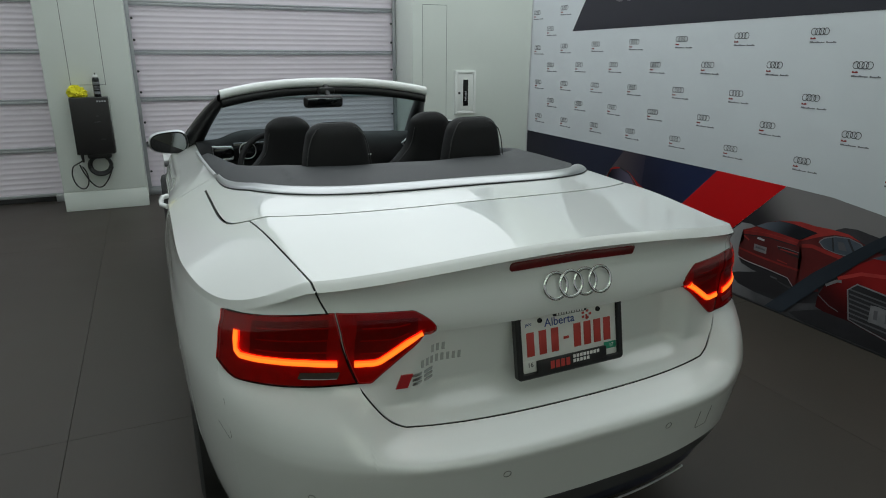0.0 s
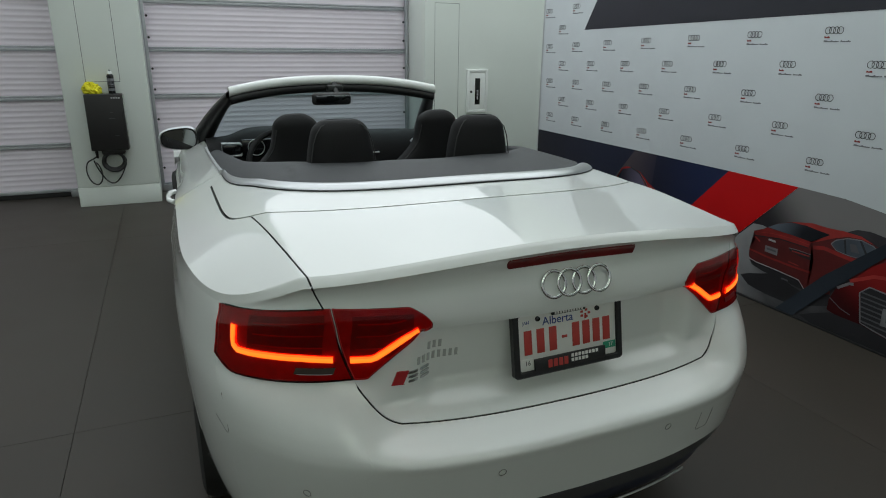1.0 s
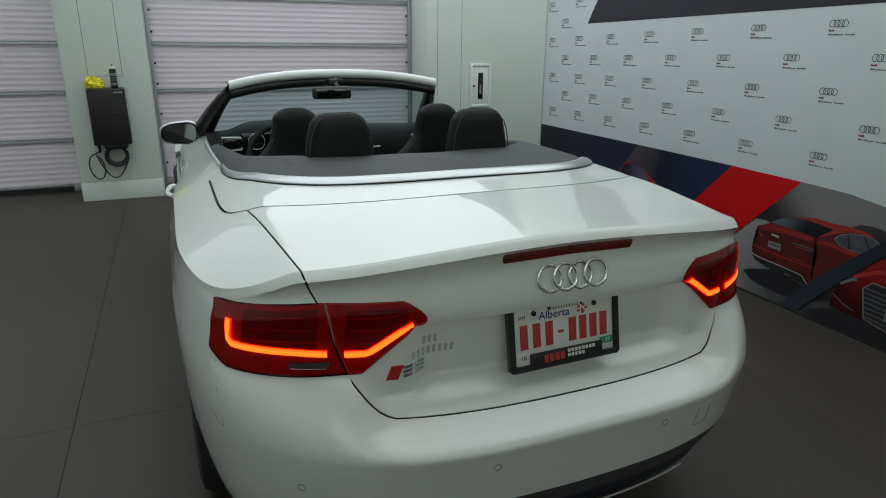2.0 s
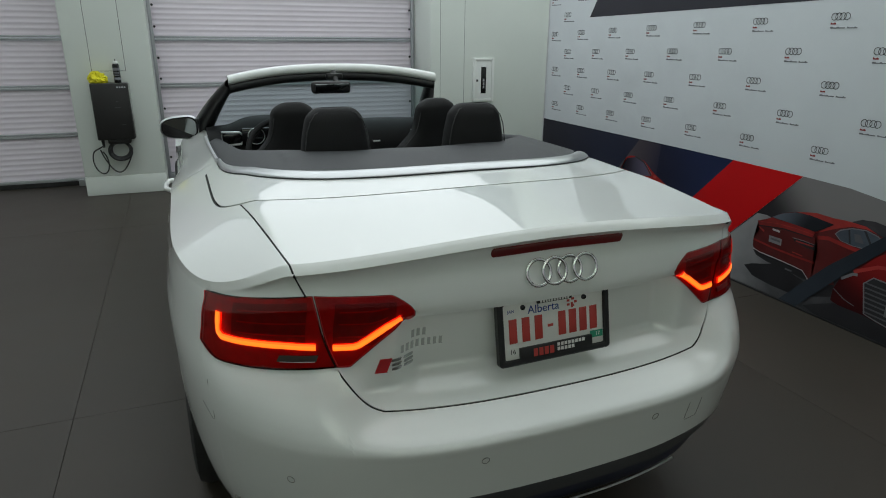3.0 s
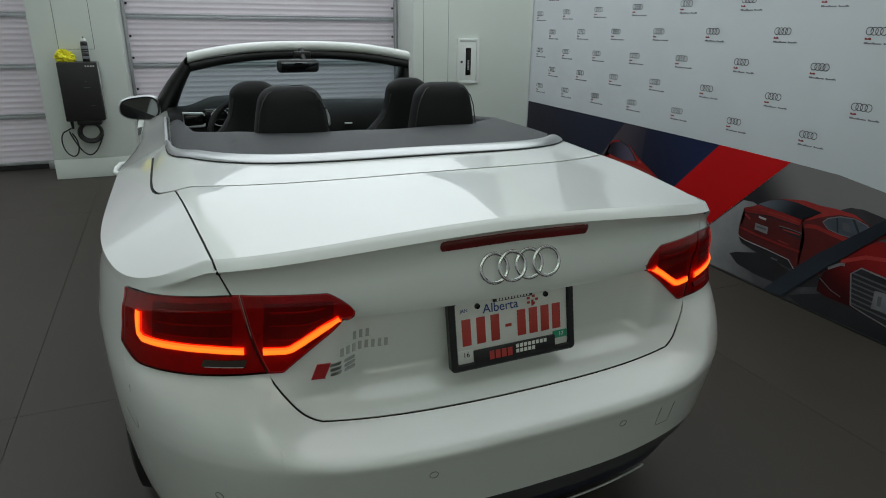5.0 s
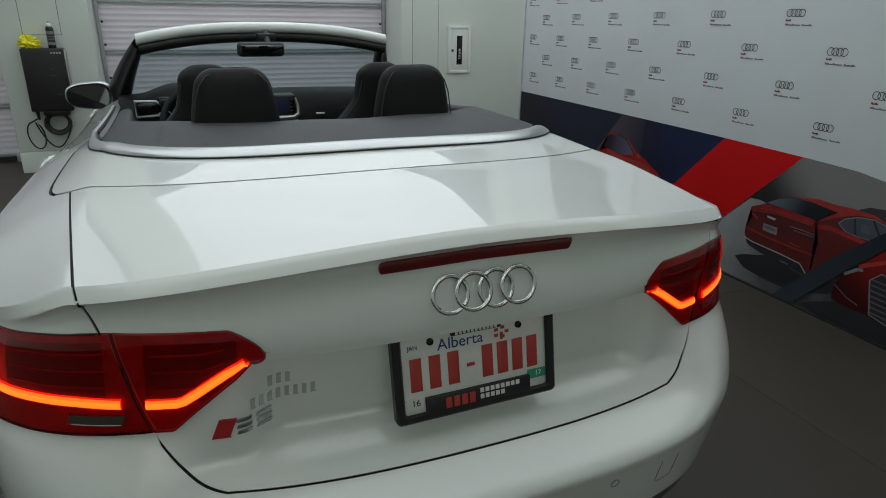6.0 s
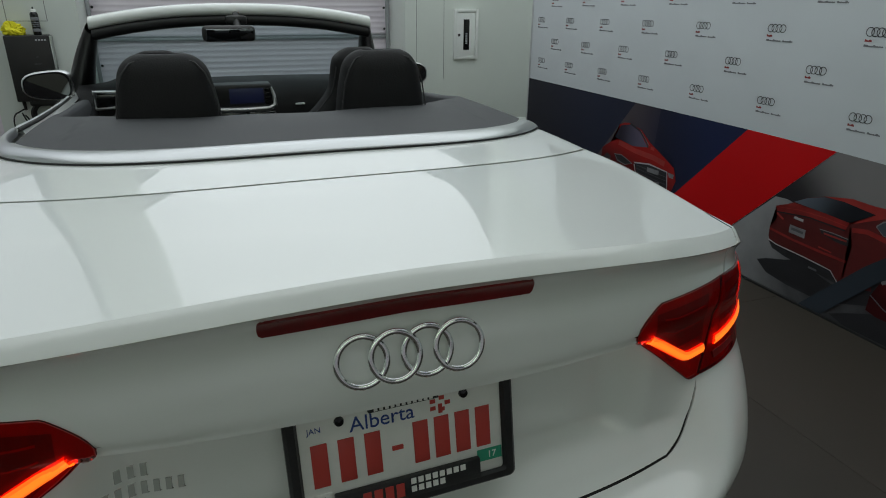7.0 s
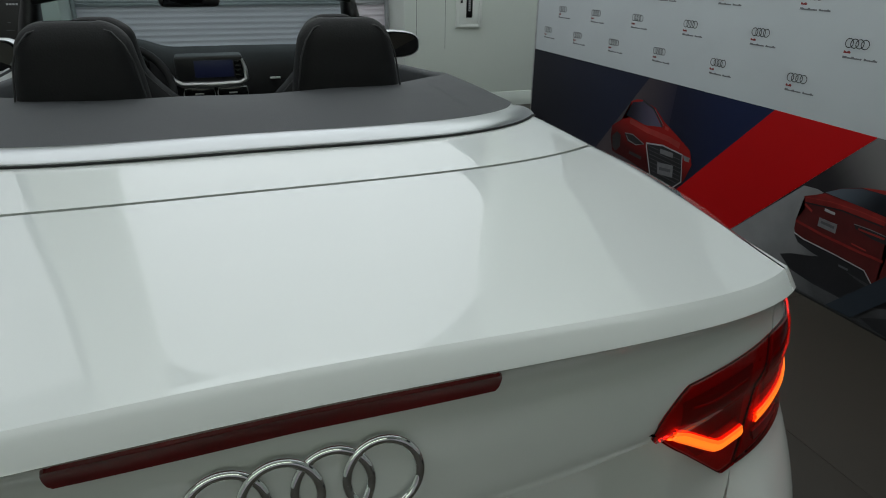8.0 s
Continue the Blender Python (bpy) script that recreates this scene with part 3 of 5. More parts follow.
    strip("printed_line", [(1.027, 0.506), (0.989, 0.478), (0.918, 0.470), (0.775, 0.476)], 0.004, PRINTPALE, 7.8, car)
    strip("printed_pillar", [(0.955, 0.553), (0.934, 0.475)], 0.01, BANSHADE, 7.4, car)
    strip("printed_pillar", [(0.868, 0.568), (0.808, 0.481)], 0.012, BANSHADE, 7.4, car)
    printed("printed_seat", [(0.923, 0.536), (0.888, 0.540), (0.860, 0.497), (0.908, 0.495)], BARGREY, 7.4, car)
    printed("printed_tyre", [(0.988, 0.259), (0.966, 0.322), (0.920, 0.362), (0.877, 0.353), (0.868, 0.289), (0.913, 0.217), (0.967, 0.203)], BANSHADE, 6.6, car)


def printed_car_front():
    """Red car printed from the front."""
    car = printed("printed_car", [(3.064, 0.349), (3.061, 0.424), (2.97, 0.482), (2.888, 0.513), (2.892, 0.612), (2.84, 0.636), (2.786, 0.642), (2.658, 0.619), (2.556, 0.556), (2.402, 0.491), (2.312, 0.450), (2.281, 0.377), (2.322, 0.272), (2.388, 0.203), (2.614, 0.221), (2.866, 0.252), (3.028, 0.261)], FADEFRONT, 4, label="printed picture of a red car from the front")
    printed("printed_window", [(2.93, 0.521), (2.876, 0.611), (2.778, 0.634), (2.671, 0.607), (2.578, 0.523), (2.723, 0.500)], FADESCREEN, 5, car)
    strip("printed_line", [(2.778, 0.640), (2.671, 0.612), (2.60, 0.560), (2.57, 0.522)], 0.012, BANSHADE, 6, car)
    strip("printed_line", [(2.66, 0.614), (2.595, 0.563), (2.56, 0.535)], 0.003, PRINTPALE, 7, car)
    strip("printed_mirror", [(2.545, 0.527), (2.51, 0.523)], 0.020, CARLIGHT, 6, car)
    printed("printed_lamp", [(2.916, 0.405), (2.833, 0.415), (2.713, 0.384), (2.788, 0.361), (2.879, 0.363)], BANSHADE, 5, car)
    strip("printed_line", [(2.916, 0.408), (2.833, 0.418), (2.713, 0.386), (2.788, 0.362), (2.87, 0.372), (2.90, 0.400)], 0.006, PRINTPALE, 6, car)
    printed("printed_lamp", [(2.361, 0.413), (2.303, 0.411), (2.307, 0.384), (2.344, 0.385)], PRINTPALE, 5, car)
    g = printed("printed_grille", [(2.685, 0.401), (2.539, 0.419), (2.369, 0.411), (2.345, 0.255), (2.403, 0.208), (2.614, 0.221)], BANSHADE, 5, car)
    strip("printed_line", [(2.692, 0.398), (2.539, 0.422), (2.366, 0.413), (2.340, 0.260), (2.403, 0.205), (2.614, 0.218), (2.69, 0.390)], 0.009, PRINTGREY, 7, car)
    for k in range(7):
        z = 0.245 + k * 0.023
        strip("printed_slat", [(2.625 + 0.007 * k, z + 0.006), (2.36, z - 0.004)], 0.003, BARGREY, 6, car)
    strip("printed_emblem", [(2.555, 0.385), (2.44, 0.388)], 0.028, PRINTPALE, 7, car)
    printed("printed_plate", [(2.565, 0.315), (2.424, 0.332), (2.416, 0.262), (2.549, 0.247)], PRINTPALE, 8, car)
    strip("printed_line", [(2.54, 0.283), (2.44, 0.296)], 0.018, BARGREY, 9, car)
    printed("printed_tyre", [(3.045, 0.36), (3.0, 0.40), (2.955, 0.385), (2.95, 0.31), (2.99, 0.27), (3.03, 0.285)], BANSHADE, 5, car)
    strip("printed_highlight", [(2.88, 0.495), (2.70, 0.475), (2.50, 0.470), (2.40, 0.455)], 0.034, CARLIGHT, 5, car)
    strip("printed_line", [(2.85, 0.30), (2.72, 0.295)], 0.02, BANSHADE, 5, car)


def printed_car_near():
    """Red car printed from the front at the near end of the backdrop."""
    car = printed("printed_car", [(0.976, 0.131), (0.975, 0.196), (0.950, 0.264), (0.876, 0.333), (0.781, 0.450), (0.688, 0.514), (0.30, 0.58), (-0.3, 0.50), (-0.3, 0.05), (0.3, 0.04), (0.8, 0.09)], FADENEAR, 8, label="printed picture of a red car from the front")
    printed("printed_shade", [(1.137, 0.035), (1.047, 0.080), (0.955, 0.120), (0.780, 0.120), (0.598, 0.092), (0.2, 0.05), (-0.3, 0.05), (-0.3, 0.013), (1.05, 0.013)], BANSHADE, 9, car)
    strip("printed_highlight", [(0.88, 0.335), (0.76, 0.40), (0.55, 0.44)], 0.02, CARLIGHT, 9, car)
    strip("printed_lamp", [(0.94, 0.275), (0.88, 0.320), (0.855, 0.325)], 0.016, PRINTPALE, 10, car)
    printed("printed_window", [(0.72, 0.50), (0.62, 0.56), (0.30, 0.62), (-0.3, 0.62), (-0.3, 0.52), (0.3, 0.53)], CARGLASS, 9, car)
    strip("printed_line", [(0.972, 0.205), (0.90, 0.165), (0.84, 0.150)], 0.006, BARGREY, 9, car)
    printed("printed_grille", [(0.809, 0.292), (0.768, 0.334), (0.649, 0.328), (0.3, 0.30), (0.3, 0.06), (0.603, 0.107), (0.712, 0.121), (0.774, 0.134)], BANSHADE, 9, car)
    strip("printed_line", [(0.3, 0.30), (0.649, 0.331), (0.768, 0.338), (0.813, 0.292), (0.777, 0.130), (0.712, 0.117), (0.3, 0.055)], 0.008, PRINTPALE, 11, car)
    for k in range(7):
        z = 0.142 + k * 0.026
        strip("printed_slat", [(0.785 + 0.003 * k, z), (0.3, z - 0.02)], 0.009, BARGREY, 10, car)
    printed("printed_plate", [(0.677, 0.252), (0.634, 0.257), (0.40, 0.235), (0.39, 0.14), (0.614, 0.162), (0.674, 0.156)], PRINTPALE, 12, car)
    for k in range(4):
        strip("printed_line", [(0.645 - k * 0.06, 0.232), (0.640 - k * 0.06, 0.182)], 0.02, BARGREY, 13, car)


printed_car_rear()
printed_car_front()
printed_car_near()
printed("dark_stripe", [(1.298, 0.014), (1.026, 0.321), (0.722, 0.602), (0.60, 0.70), (0.55, 0.64), (0.695, 0.546), (0.941, 0.286), (1.176, 0.014)], FADESTRIPE, 15, label="dark diagonal printed stripe")


def emblem_mesh():
    """Four linked flat rings."""
    bm = bmesh.new()
    for k in range(4):
        n = 24
        ro, ri, cy = 0.0195, 0.0158, (k - 1.5) * 0.0236
        A = [bm.verts.new((0, cy + ro * math.cos(i * math.tau / n), ro * math.sin(i * math.tau / n))) for i in range(n)]
        B = [bm.verts.new((0, cy + ri * math.cos(i * math.tau / n), ri * math.sin(i * math.tau / n))) for i in range(n)]
        for i in range(n):
            bm.faces.new((A[i], A[(i + 1) % n], B[(i + 1) % n], B[i]))
    me = bpy.data.meshes.new("printed_emblem")
    bm.to_mesh(me)
    bm.free()
    me.materials.append(EMBLEMINK)
    return me


def bar_mesh(name, y0, y1, z0, height, risers, material):
    """A plain bar the length of a word, uneven along its top."""
    bm = bmesh.new()
    n = max(4, round(abs(y1 - y0) / 0.0055))
    top, low = [], []
    for i in range(n + 1):
        y = y0 + (y1 - y0) * i / n
        low.append(bm.verts.new((0, y, z0)))
        top.append(bm.verts.new((0, y, z0 + height * (1.6 if (i // 2) in risers else 1.0))))
    for i in range(n):
        bm.faces.new((low[i], low[i + 1], top[i + 1], top[i]))
    me = bpy.data.meshes.new(name)
    bm.to_mesh(me)
    bm.free()
    me.materials.append(material)
    return me


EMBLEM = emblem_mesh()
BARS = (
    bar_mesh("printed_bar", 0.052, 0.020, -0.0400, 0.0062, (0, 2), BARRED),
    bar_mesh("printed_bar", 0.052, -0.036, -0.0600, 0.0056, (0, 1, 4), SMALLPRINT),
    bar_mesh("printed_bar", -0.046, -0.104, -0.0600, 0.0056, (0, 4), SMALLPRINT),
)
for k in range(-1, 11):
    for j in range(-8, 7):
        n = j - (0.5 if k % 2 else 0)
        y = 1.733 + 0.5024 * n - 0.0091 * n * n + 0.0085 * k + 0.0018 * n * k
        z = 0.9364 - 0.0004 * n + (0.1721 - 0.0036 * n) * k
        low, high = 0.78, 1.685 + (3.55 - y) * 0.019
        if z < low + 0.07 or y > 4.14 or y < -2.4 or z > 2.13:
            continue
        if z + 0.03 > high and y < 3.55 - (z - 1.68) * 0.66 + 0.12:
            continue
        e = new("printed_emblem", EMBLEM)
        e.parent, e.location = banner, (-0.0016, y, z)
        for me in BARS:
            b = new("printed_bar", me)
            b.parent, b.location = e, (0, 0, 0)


big = new("printed_emblem", EMBLEM.copy())
big.data.materials.clear()
big.data.materials.append(PRINTPALE)
big.parent, big.location, big.scale = banner, (-0.0034, 2.79, 1.978), (1, 4.6, 4.6)

# ---- ceiling lights: unseen panels added as soft fill, and tubes ----
def unseen_light(x, y):
    f = thing("unseen_light", "unseen broad white panel added for soft overhead fill", "light", "ceiling lights", at=(x, y, 0))
    part("housing", boxes([(-0.995, 0.995, -1.22, 1.22, 5.22, 5.28)], 0.01), FRAMEWHITE, f)
    part("diffuser", boxes([(-0.992, 0.992, -1.217, 1.217, 5.20, 5.218)], 0.004), FILLWHITE, f, "glowing white face of the added fill panel")
    for y1 in (-0.9, 0.9):
        part("hanger", boxes([(-0.004, 0.004, y1 - 0.004, y1 + 0.004, 5.28, 6.2)]), RAIL, f)


# Invented grid of panels for even overhead fill; no such fittings are known.
for x in (-3.55, -1.55, 0.45, 2.45, 4.45):
    for y in (-0.1, 2.35, 4.8):
        unseen_light(x, y)


def tube_light(x, y):
    f = thing("unseen_light", "slim white tube light hanging behind the car", "light", "tube lights", at=(x, y, 0))
    part("housing", boxes([(-0.06, 0.06, -0.40, 0.40, 4.24, 4.29)], 0.008), FRAMEWHITE, f)
    part("light_tube", tube([(0, -0.36, 4.22), (0, 0, 4.22), (0, 0.36, 4.22)], 0.02, 10), TUBEWHITE, f, "glowing white tube")
    for y1 in (-0.3, 0.3):
        part("hanger", boxes([(-0.004, 0.004, y1 - 0.004, y1 + 0.004, 4.29, 6.2)]), RAIL, f)


for x in (-2.6, 1.8):
    tube_light(x, -4.4)

# ---- the car ----
car = thing("convertible_car", "white two-door convertible car with open roof and glowing tail lights", "car")
YL = 1.0
LIP = 1.10
half_width = spl([0.18, 0.30, 0.45, 0.60, 0.75, 0.85, 0.93, 1.0, LIP], [0.86, 0.885, 0.910, 0.922, 0.925, 0.922, 0.912, 0.904, 0.893])
rear_mid = spl(
    [0.18, 0.26, 0.34, 0.44, 0.51, 0.56, 0.605, 0.628, 0.640, 0.650, 0.663, 0.676, 0.69, 0.706, 0.74, 0.90, 0.93, 0.98, 1.030, 1.045, 1.058, 1.070, 1.0765, 1.0782, 1.080, 1.088, 1.095, LIP],
    [0.06, -0.03, -0.100, -0.126, -0.140, -0.150, -0.160, -0.165, -0.160, -0.146, -0.116, -0.086, -0.064, -0.045, -0.020, -0.012, -0.020, -0.014, -0.005, -0.0055, -0.0085, -0.0165, -0.0240, -0.0262, -0.0250, -0.0180, -0.0110, -0.004],
)
rear_side = spl(
    [0.18, 0.26, 0.34, 0.44, 0.51, 0.56, 0.60, 0.622, 0.64, 0.67, 0.70, 0.74, 0.775, 0.80, 0.90, 0.98, 1.04, 1.07, LIP],
    [0.06, -0.03, -0.095, -0.120, -0.134, -0.143, -0.150, -0.152, -0.148, -0.132, -0.108, -0.068, -0.034, -0.020, -0.012, -0.010, -0.004, 0.004, 0.014],
)


def rear_y(x, zn):
    """How far back the tail reaches at a level: full in the middle, rounder towards the corners."""
    a = 0.44 + 0.19 * ss(0.80, 0.92, zn)
    b = ss(a, a + 0.17, np.abs(x))
    swell = 0.018 * (1 - ss(0.08, 0.60, np.abs(x))) * ss(0.70, 0.90, zn) * (1 - 0.45 * ss(0.99, 1.04, zn))
    return rear_mid(zn) * (1 - b) + rear_side(zn) * b - swell


deck_z = spl([-0.1, 0.1, 0.45, 0.75, 1.3, 2.4, 3.2], [1.0935, 1.0945, 1.0985, LIP, 1.088, 1.045, 1.04])
square = spl([0.18, 0.62, 0.80, 1.1], [3.2, 3.25, 3.6, 3.6])


def recess(zn):
    return 0.040 * ss(0.705, 0.765, zn) * (1 - ss(0.9085, 0.9135, zn))


def turn(phi):
    t = np.clip((phi - radians(25)) / radians(42), 0, 1)
    return 0.65 * t * t * (3 - 2 * t) + 0.35 * t


def deck_drop(x, y):
    """How far the deck sinks at a place: a slight crown, and the wings that slope away outside the lid."""
    wing = 0.165 * np.clip((x - 0.645) / 0.263, 0, 1.1) ** 1.2 * (1.08 - 0.42 * ss(0, 0.6, y))
    return wing + 0.053 * np.minimum(2.0, (x / 0.63) ** 2) * (1.12 - 0.62 * ss(-0.05, 0.55, y))


def lower(phi, x, zn, y):
    """How far a level sinks towards the flanks."""
    lo = -0.085 * turn(phi)
    return lo * ss(0.72, 0.93, zn) + (-deck_drop(x, y) - lo) * ss(0.93, LIP, zn)


def rear_at(x, zn):
    """A point of the tail by its distance from the middle and its level."""
    x, zn = np.broadcast_arrays(np.asarray(x, float), np.asarray(zn, float))
    w, y0 = half_width(zn), rear_y(x, zn)
    q = np.clip(np.abs(x) / w, 0, 0.99999)
    N = square(zn)
    phi = np.arcsin(q ** (N / 2))
    y = YL - (YL - y0) * np.cos(phi) ** (2 / N) + recess(zn) * (1 - ss(0.34, 0.43, np.abs(x)))
    return np.stack([x, y, zn + lower(phi, np.abs(x), zn, y) + (deck_z(y) - LIP) * ss(0.80, LIP, zn)], axis=-1)


def flank_at(phi, zn):
    """A point of the tail by its angle round the corner and its level."""
    phi, zn = np.broadcast_arrays(np.asarray(phi, float), np.asarray(zn, float))
    w, N = half_width(zn), square(zn)
    x = w * np.sin(phi) ** (2 / N)
    y0 = rear_y(x, zn)
    y = YL - (YL - y0) * np.cos(phi) ** (2 / N) + recess(zn) * (1 - ss(0.34, 0.43, x))
    return np.stack([x, y, zn + lower(phi, x, zn, y) + (deck_z(y) - LIP) * ss(0.80, LIP, zn)], axis=-1)


LEVELS = np.linspace(0.18, LIP, 400)


def level(phi, z):
    """The level that lies at height z, at an angle round the corner."""
    phi, z = np.broadcast_arrays(np.asarray(phi, float), np.asarray(z, float))
    out = np.empty(phi.shape)
    for i in np.ndindex(phi.shape):
        zz = flank_at(phi[i], LEVELS)[:, 2]
        out[i] = np.interp(z[i], np.maximum.accumulate(zz), LEVELS)
    return out


def angle_of(x, zn=0.85):
    return np.arcsin((np.asarray(x, float) / half_width(zn)) ** (square(zn) / 2))




def deck(x, y):
    """Height of the upper body over a place."""
    x, y = np.broadcast_arrays(np.abs(np.asarray(x, float)), np.asarray(y, float))
    return deck_z(y) - deck_drop(x, y)


def edge_y(x, zn=LIP):
    return rear_at(x, zn)[..., 1]


# seams of the boot lid
GAPHALF, GAPREAR, GAPMID, GAPN = 0.759, 0.424, 1.36, 7.0


def gap_curve(a, inset=0.0):
    """The gap behind the roof cover, by an angle from flank to flank."""
    x = (GAPHALF - inset) * np.sign(a) * np.abs(np.sin(a)) ** (2 / GAPN)
    k = np.cos(a).clip(0) ** (2 / GAPN)
    return x, GAPMID - (GAPMID - GAPREAR - inset) * k + 0.145 * np.minimum(1.15, np.abs(x / 0.67) ** 2.3) * k**4


GAPX, GAPY = gap_curve(np.linspace(0, 1, 6000) ** 3 * math.pi / 2)


def gap_y(x):
    return np.interp(np.abs(x), GAPX, GAPY)


def gap_x(y):
    return np.interp(y, GAPY, GAPX)


SEAM_LOW = 0.6915
seam_x = spl([0.66, SEAM_LOW, 0.697, 0.705, 0.722, 0.745, 0.79, 0.96, LIP], [0.34, 0.456, 0.473, 0.488, 0.507, 0.525, 0.552, 0.600, 0.634])


def lid_bottom(x):
    return 0.6842 + 0.034 * np.asarray(x) ** 2


def lid_edge(y):
    ya, yb = float(gap_y(0.690)), float(edge_y(0.634))
    return 0.634 + (0.690 - 0.634) * np.clip((y - yb) / (ya - yb), 0, 1)


def boot_lid():
    rows = []
    u = np.linspace(-1, 1, 141)
    g = 0.0024
    ya, yb = float(gap_y(0.690)), float(edge_y(0.634))
    for f in np.linspace(0, 1, 18):
        xs = (lid_edge(ya + (yb - ya) * f**0.85) - g) * u
        y0, y1 = gap_y(xs) - 0.0045, edge_y(xs)
        y = y0 + (y1 - y0) * f ** 0.85
        rows.append(np.stack([xs, y, deck(xs, y)], axis=-1))
    rows[-1] = rear_at(xs, LIP)
    for zn in [1.0985, 1.0965, 1.094, 1.090, 1.085, 1.0815, 1.0800, 1.0790, 1.0782, 1.0774, 1.0765, 1.075, 1.072, 1.068, 1.062, 1.055, 1.045, 1.035, 1.015, 0.995, 0.975, 0.955, 0.940, 0.930, 0.922, 0.917, 0.9145, 0.9135, 0.9125, 0.9115, 0.9105, 0.9095, 0.9085, 0.905]:
        xs = (seam_x(zn) - g) * u
        rows.append(rear_at(xs, np.full_like(xs, zn)))
    for v in np.linspace(0, 1, 46)[1:]:
        xs = (seam_x(0.905 + (SEAM_LOW - 0.905) * v) - g) * u
        zn = 0.905 + (lid_bottom(xs) + 0.0012 - 0.905) * v
        rows.append(rear_at(xs, zn))
    P = curl(np.array(rows), 0.012)
    return sheet("boot_lid", [P], PAINT, car, "white boot lid with a sharp rear lip", sharp=30)


lid = boot_lid()


# the cover panel between lid and trim, and the trim itself
def even(x, y, n):
    """A plan curve with points at even steps."""
    s = np.concatenate([[0], np.cumsum(np.hypot(np.diff(x), np.diff(y)))])
    t = np.linspace(0, s[-1], n)
    return np.interp(t, s, x), np.interp(t, s, y)


def round_back(hw, yr, yc, n):
    a = np.linspace(-1, 1, 6001)
    a = np.sign(a) * np.abs(a) ** 2 * math.pi / 2
    return hw * np.sign(a) * np.abs(np.sin(a)) ** (2 / n), yc - (yc - yr) * np.cos(a).clip(0) ** (2 / n)


def bow(hw, yr, yc, n, y_end, hw_end, arc=121, arm=40):
    """A U in plan: round the back and forward along both sides."""
    x, y = even(*round_back(hw, yr, yc, n), arc)
    f = np.linspace(0, 1, arm)[1:]
    ax, ay = hw + (hw_end - hw) * f, yc + (y_end - yc) * f
    return np.concatenate([-ax[::-1], x, ax]), np.concatenate([ay[::-1], y, ay])


TRIMHALF, TRIMREAR, TRIMMID, TRIMN = 0.744, 0.594, 1.38, 2.7
tx, ty = bow(TRIMHALF, TRIMREAR, TRIMMID, TRIMN, 2.42, 0.748)
ix, iy = bow(TRIMHALF - 0.048, TRIMREAR + 0.066, TRIMMID, TRIMN, 2.42, 0.722)
SHIFT = 0.034
tx, ix = tx + SHIFT, ix + SHIFT
slim = 1 - 0.62 * ss(0.95, TRIMMID, ty)
ix, iy = tx + (ix - tx) * slim, ty + (iy - ty) * slim


def cap_panel():
    a = np.linspace(-1, 1, 6001)
    ox, oy = even(*gap_curve(np.sign(a) * np.abs(a) ** 3 * math.pi / 2, 0.0045), 141)
    jx, jy = even(*round_back(TRIMHALF + 0.002, TRIMREAR - 0.002, TRIMMID, TRIMN), 141)
    jx = jx + SHIFT
    rows = []
    for f in np.linspace(0, 1, 12):
        x, y = ox + (jx - ox) * f, oy + (jy - oy) * f
        rows.append(np.stack([x, y, deck(x, y) + 0.007 * f], axis=-1))
    P = curl(np.array(rows), 0.012, sides="tb")
    sheet("roof_box_cover", [P], PAINT, car, "white cover panel behind the open roof", sharp=30)


cap_panel()


def trims():
    rise = np.where(ty > TRIMMID, np.maximum(0.35, 1 - (ty - TRIMMID) * 2.0), 1.0)
    z0 = deck(tx, ty) + 0.001 + 0.007 * (rise - 0.35) / 0.65
    prof = [(0.0, -0.006), (0.0, 0.001), (0.05, 0.006), (0.14, 0.011), (0.27, 0.0155), (0.42, 0.0188), (0.56, 0.0200), (0.70, 0.0195), (0.84, 0.0172), (0.95, 0.0135), (1.0, 0.009), (1.0, -0.004)]
    rows = []
    for f, h in prof:
        x, y = tx + (ix - tx) * f, ty + (iy - ty) * f
        rows.append(np.stack([x, y, z0 + h * rise], axis=-1))
    P = np.array(rows)
    c = [k for k in range(P.shape[1]) if ty[k] < TRIMMID + 0.01]
    sheet("chrome_trim", [P[:, c[0]:c[-1] + 1]], TRIMSATIN, car, "satin silver trim round the open roof", sharp=40)
    seal = np.stack([tx, ty - 0.001, z0 + 0.0015], axis=-1)[c[0]:c[-1] + 1:2]
    part("trim_seal", tube(seal, 0.0022, 6), RUBBER, car, "thin black seal under the trim")
    for s in (slice(0, c[0] - 1), slice(c[-1] + 2, None)):
        x, y = (tx + (ix - tx) * 0.15)[s], (ty + (iy - ty) * 0.15)[s]
        pts = np.stack([x, y, z0[s] + 0.007], axis=-1)
        part("belt_trim", tube(pts, 0.008, 8), SATIN, car, "slim silver belt trim")
        pts = np.stack([(tx + (ix - tx) * 0.55)[s], y, z0[s] + 0.006], axis=-1)
        part("belt_seal", tube(pts, 0.007, 8), RUBBER, car, "black rubber belt seal")


trims()


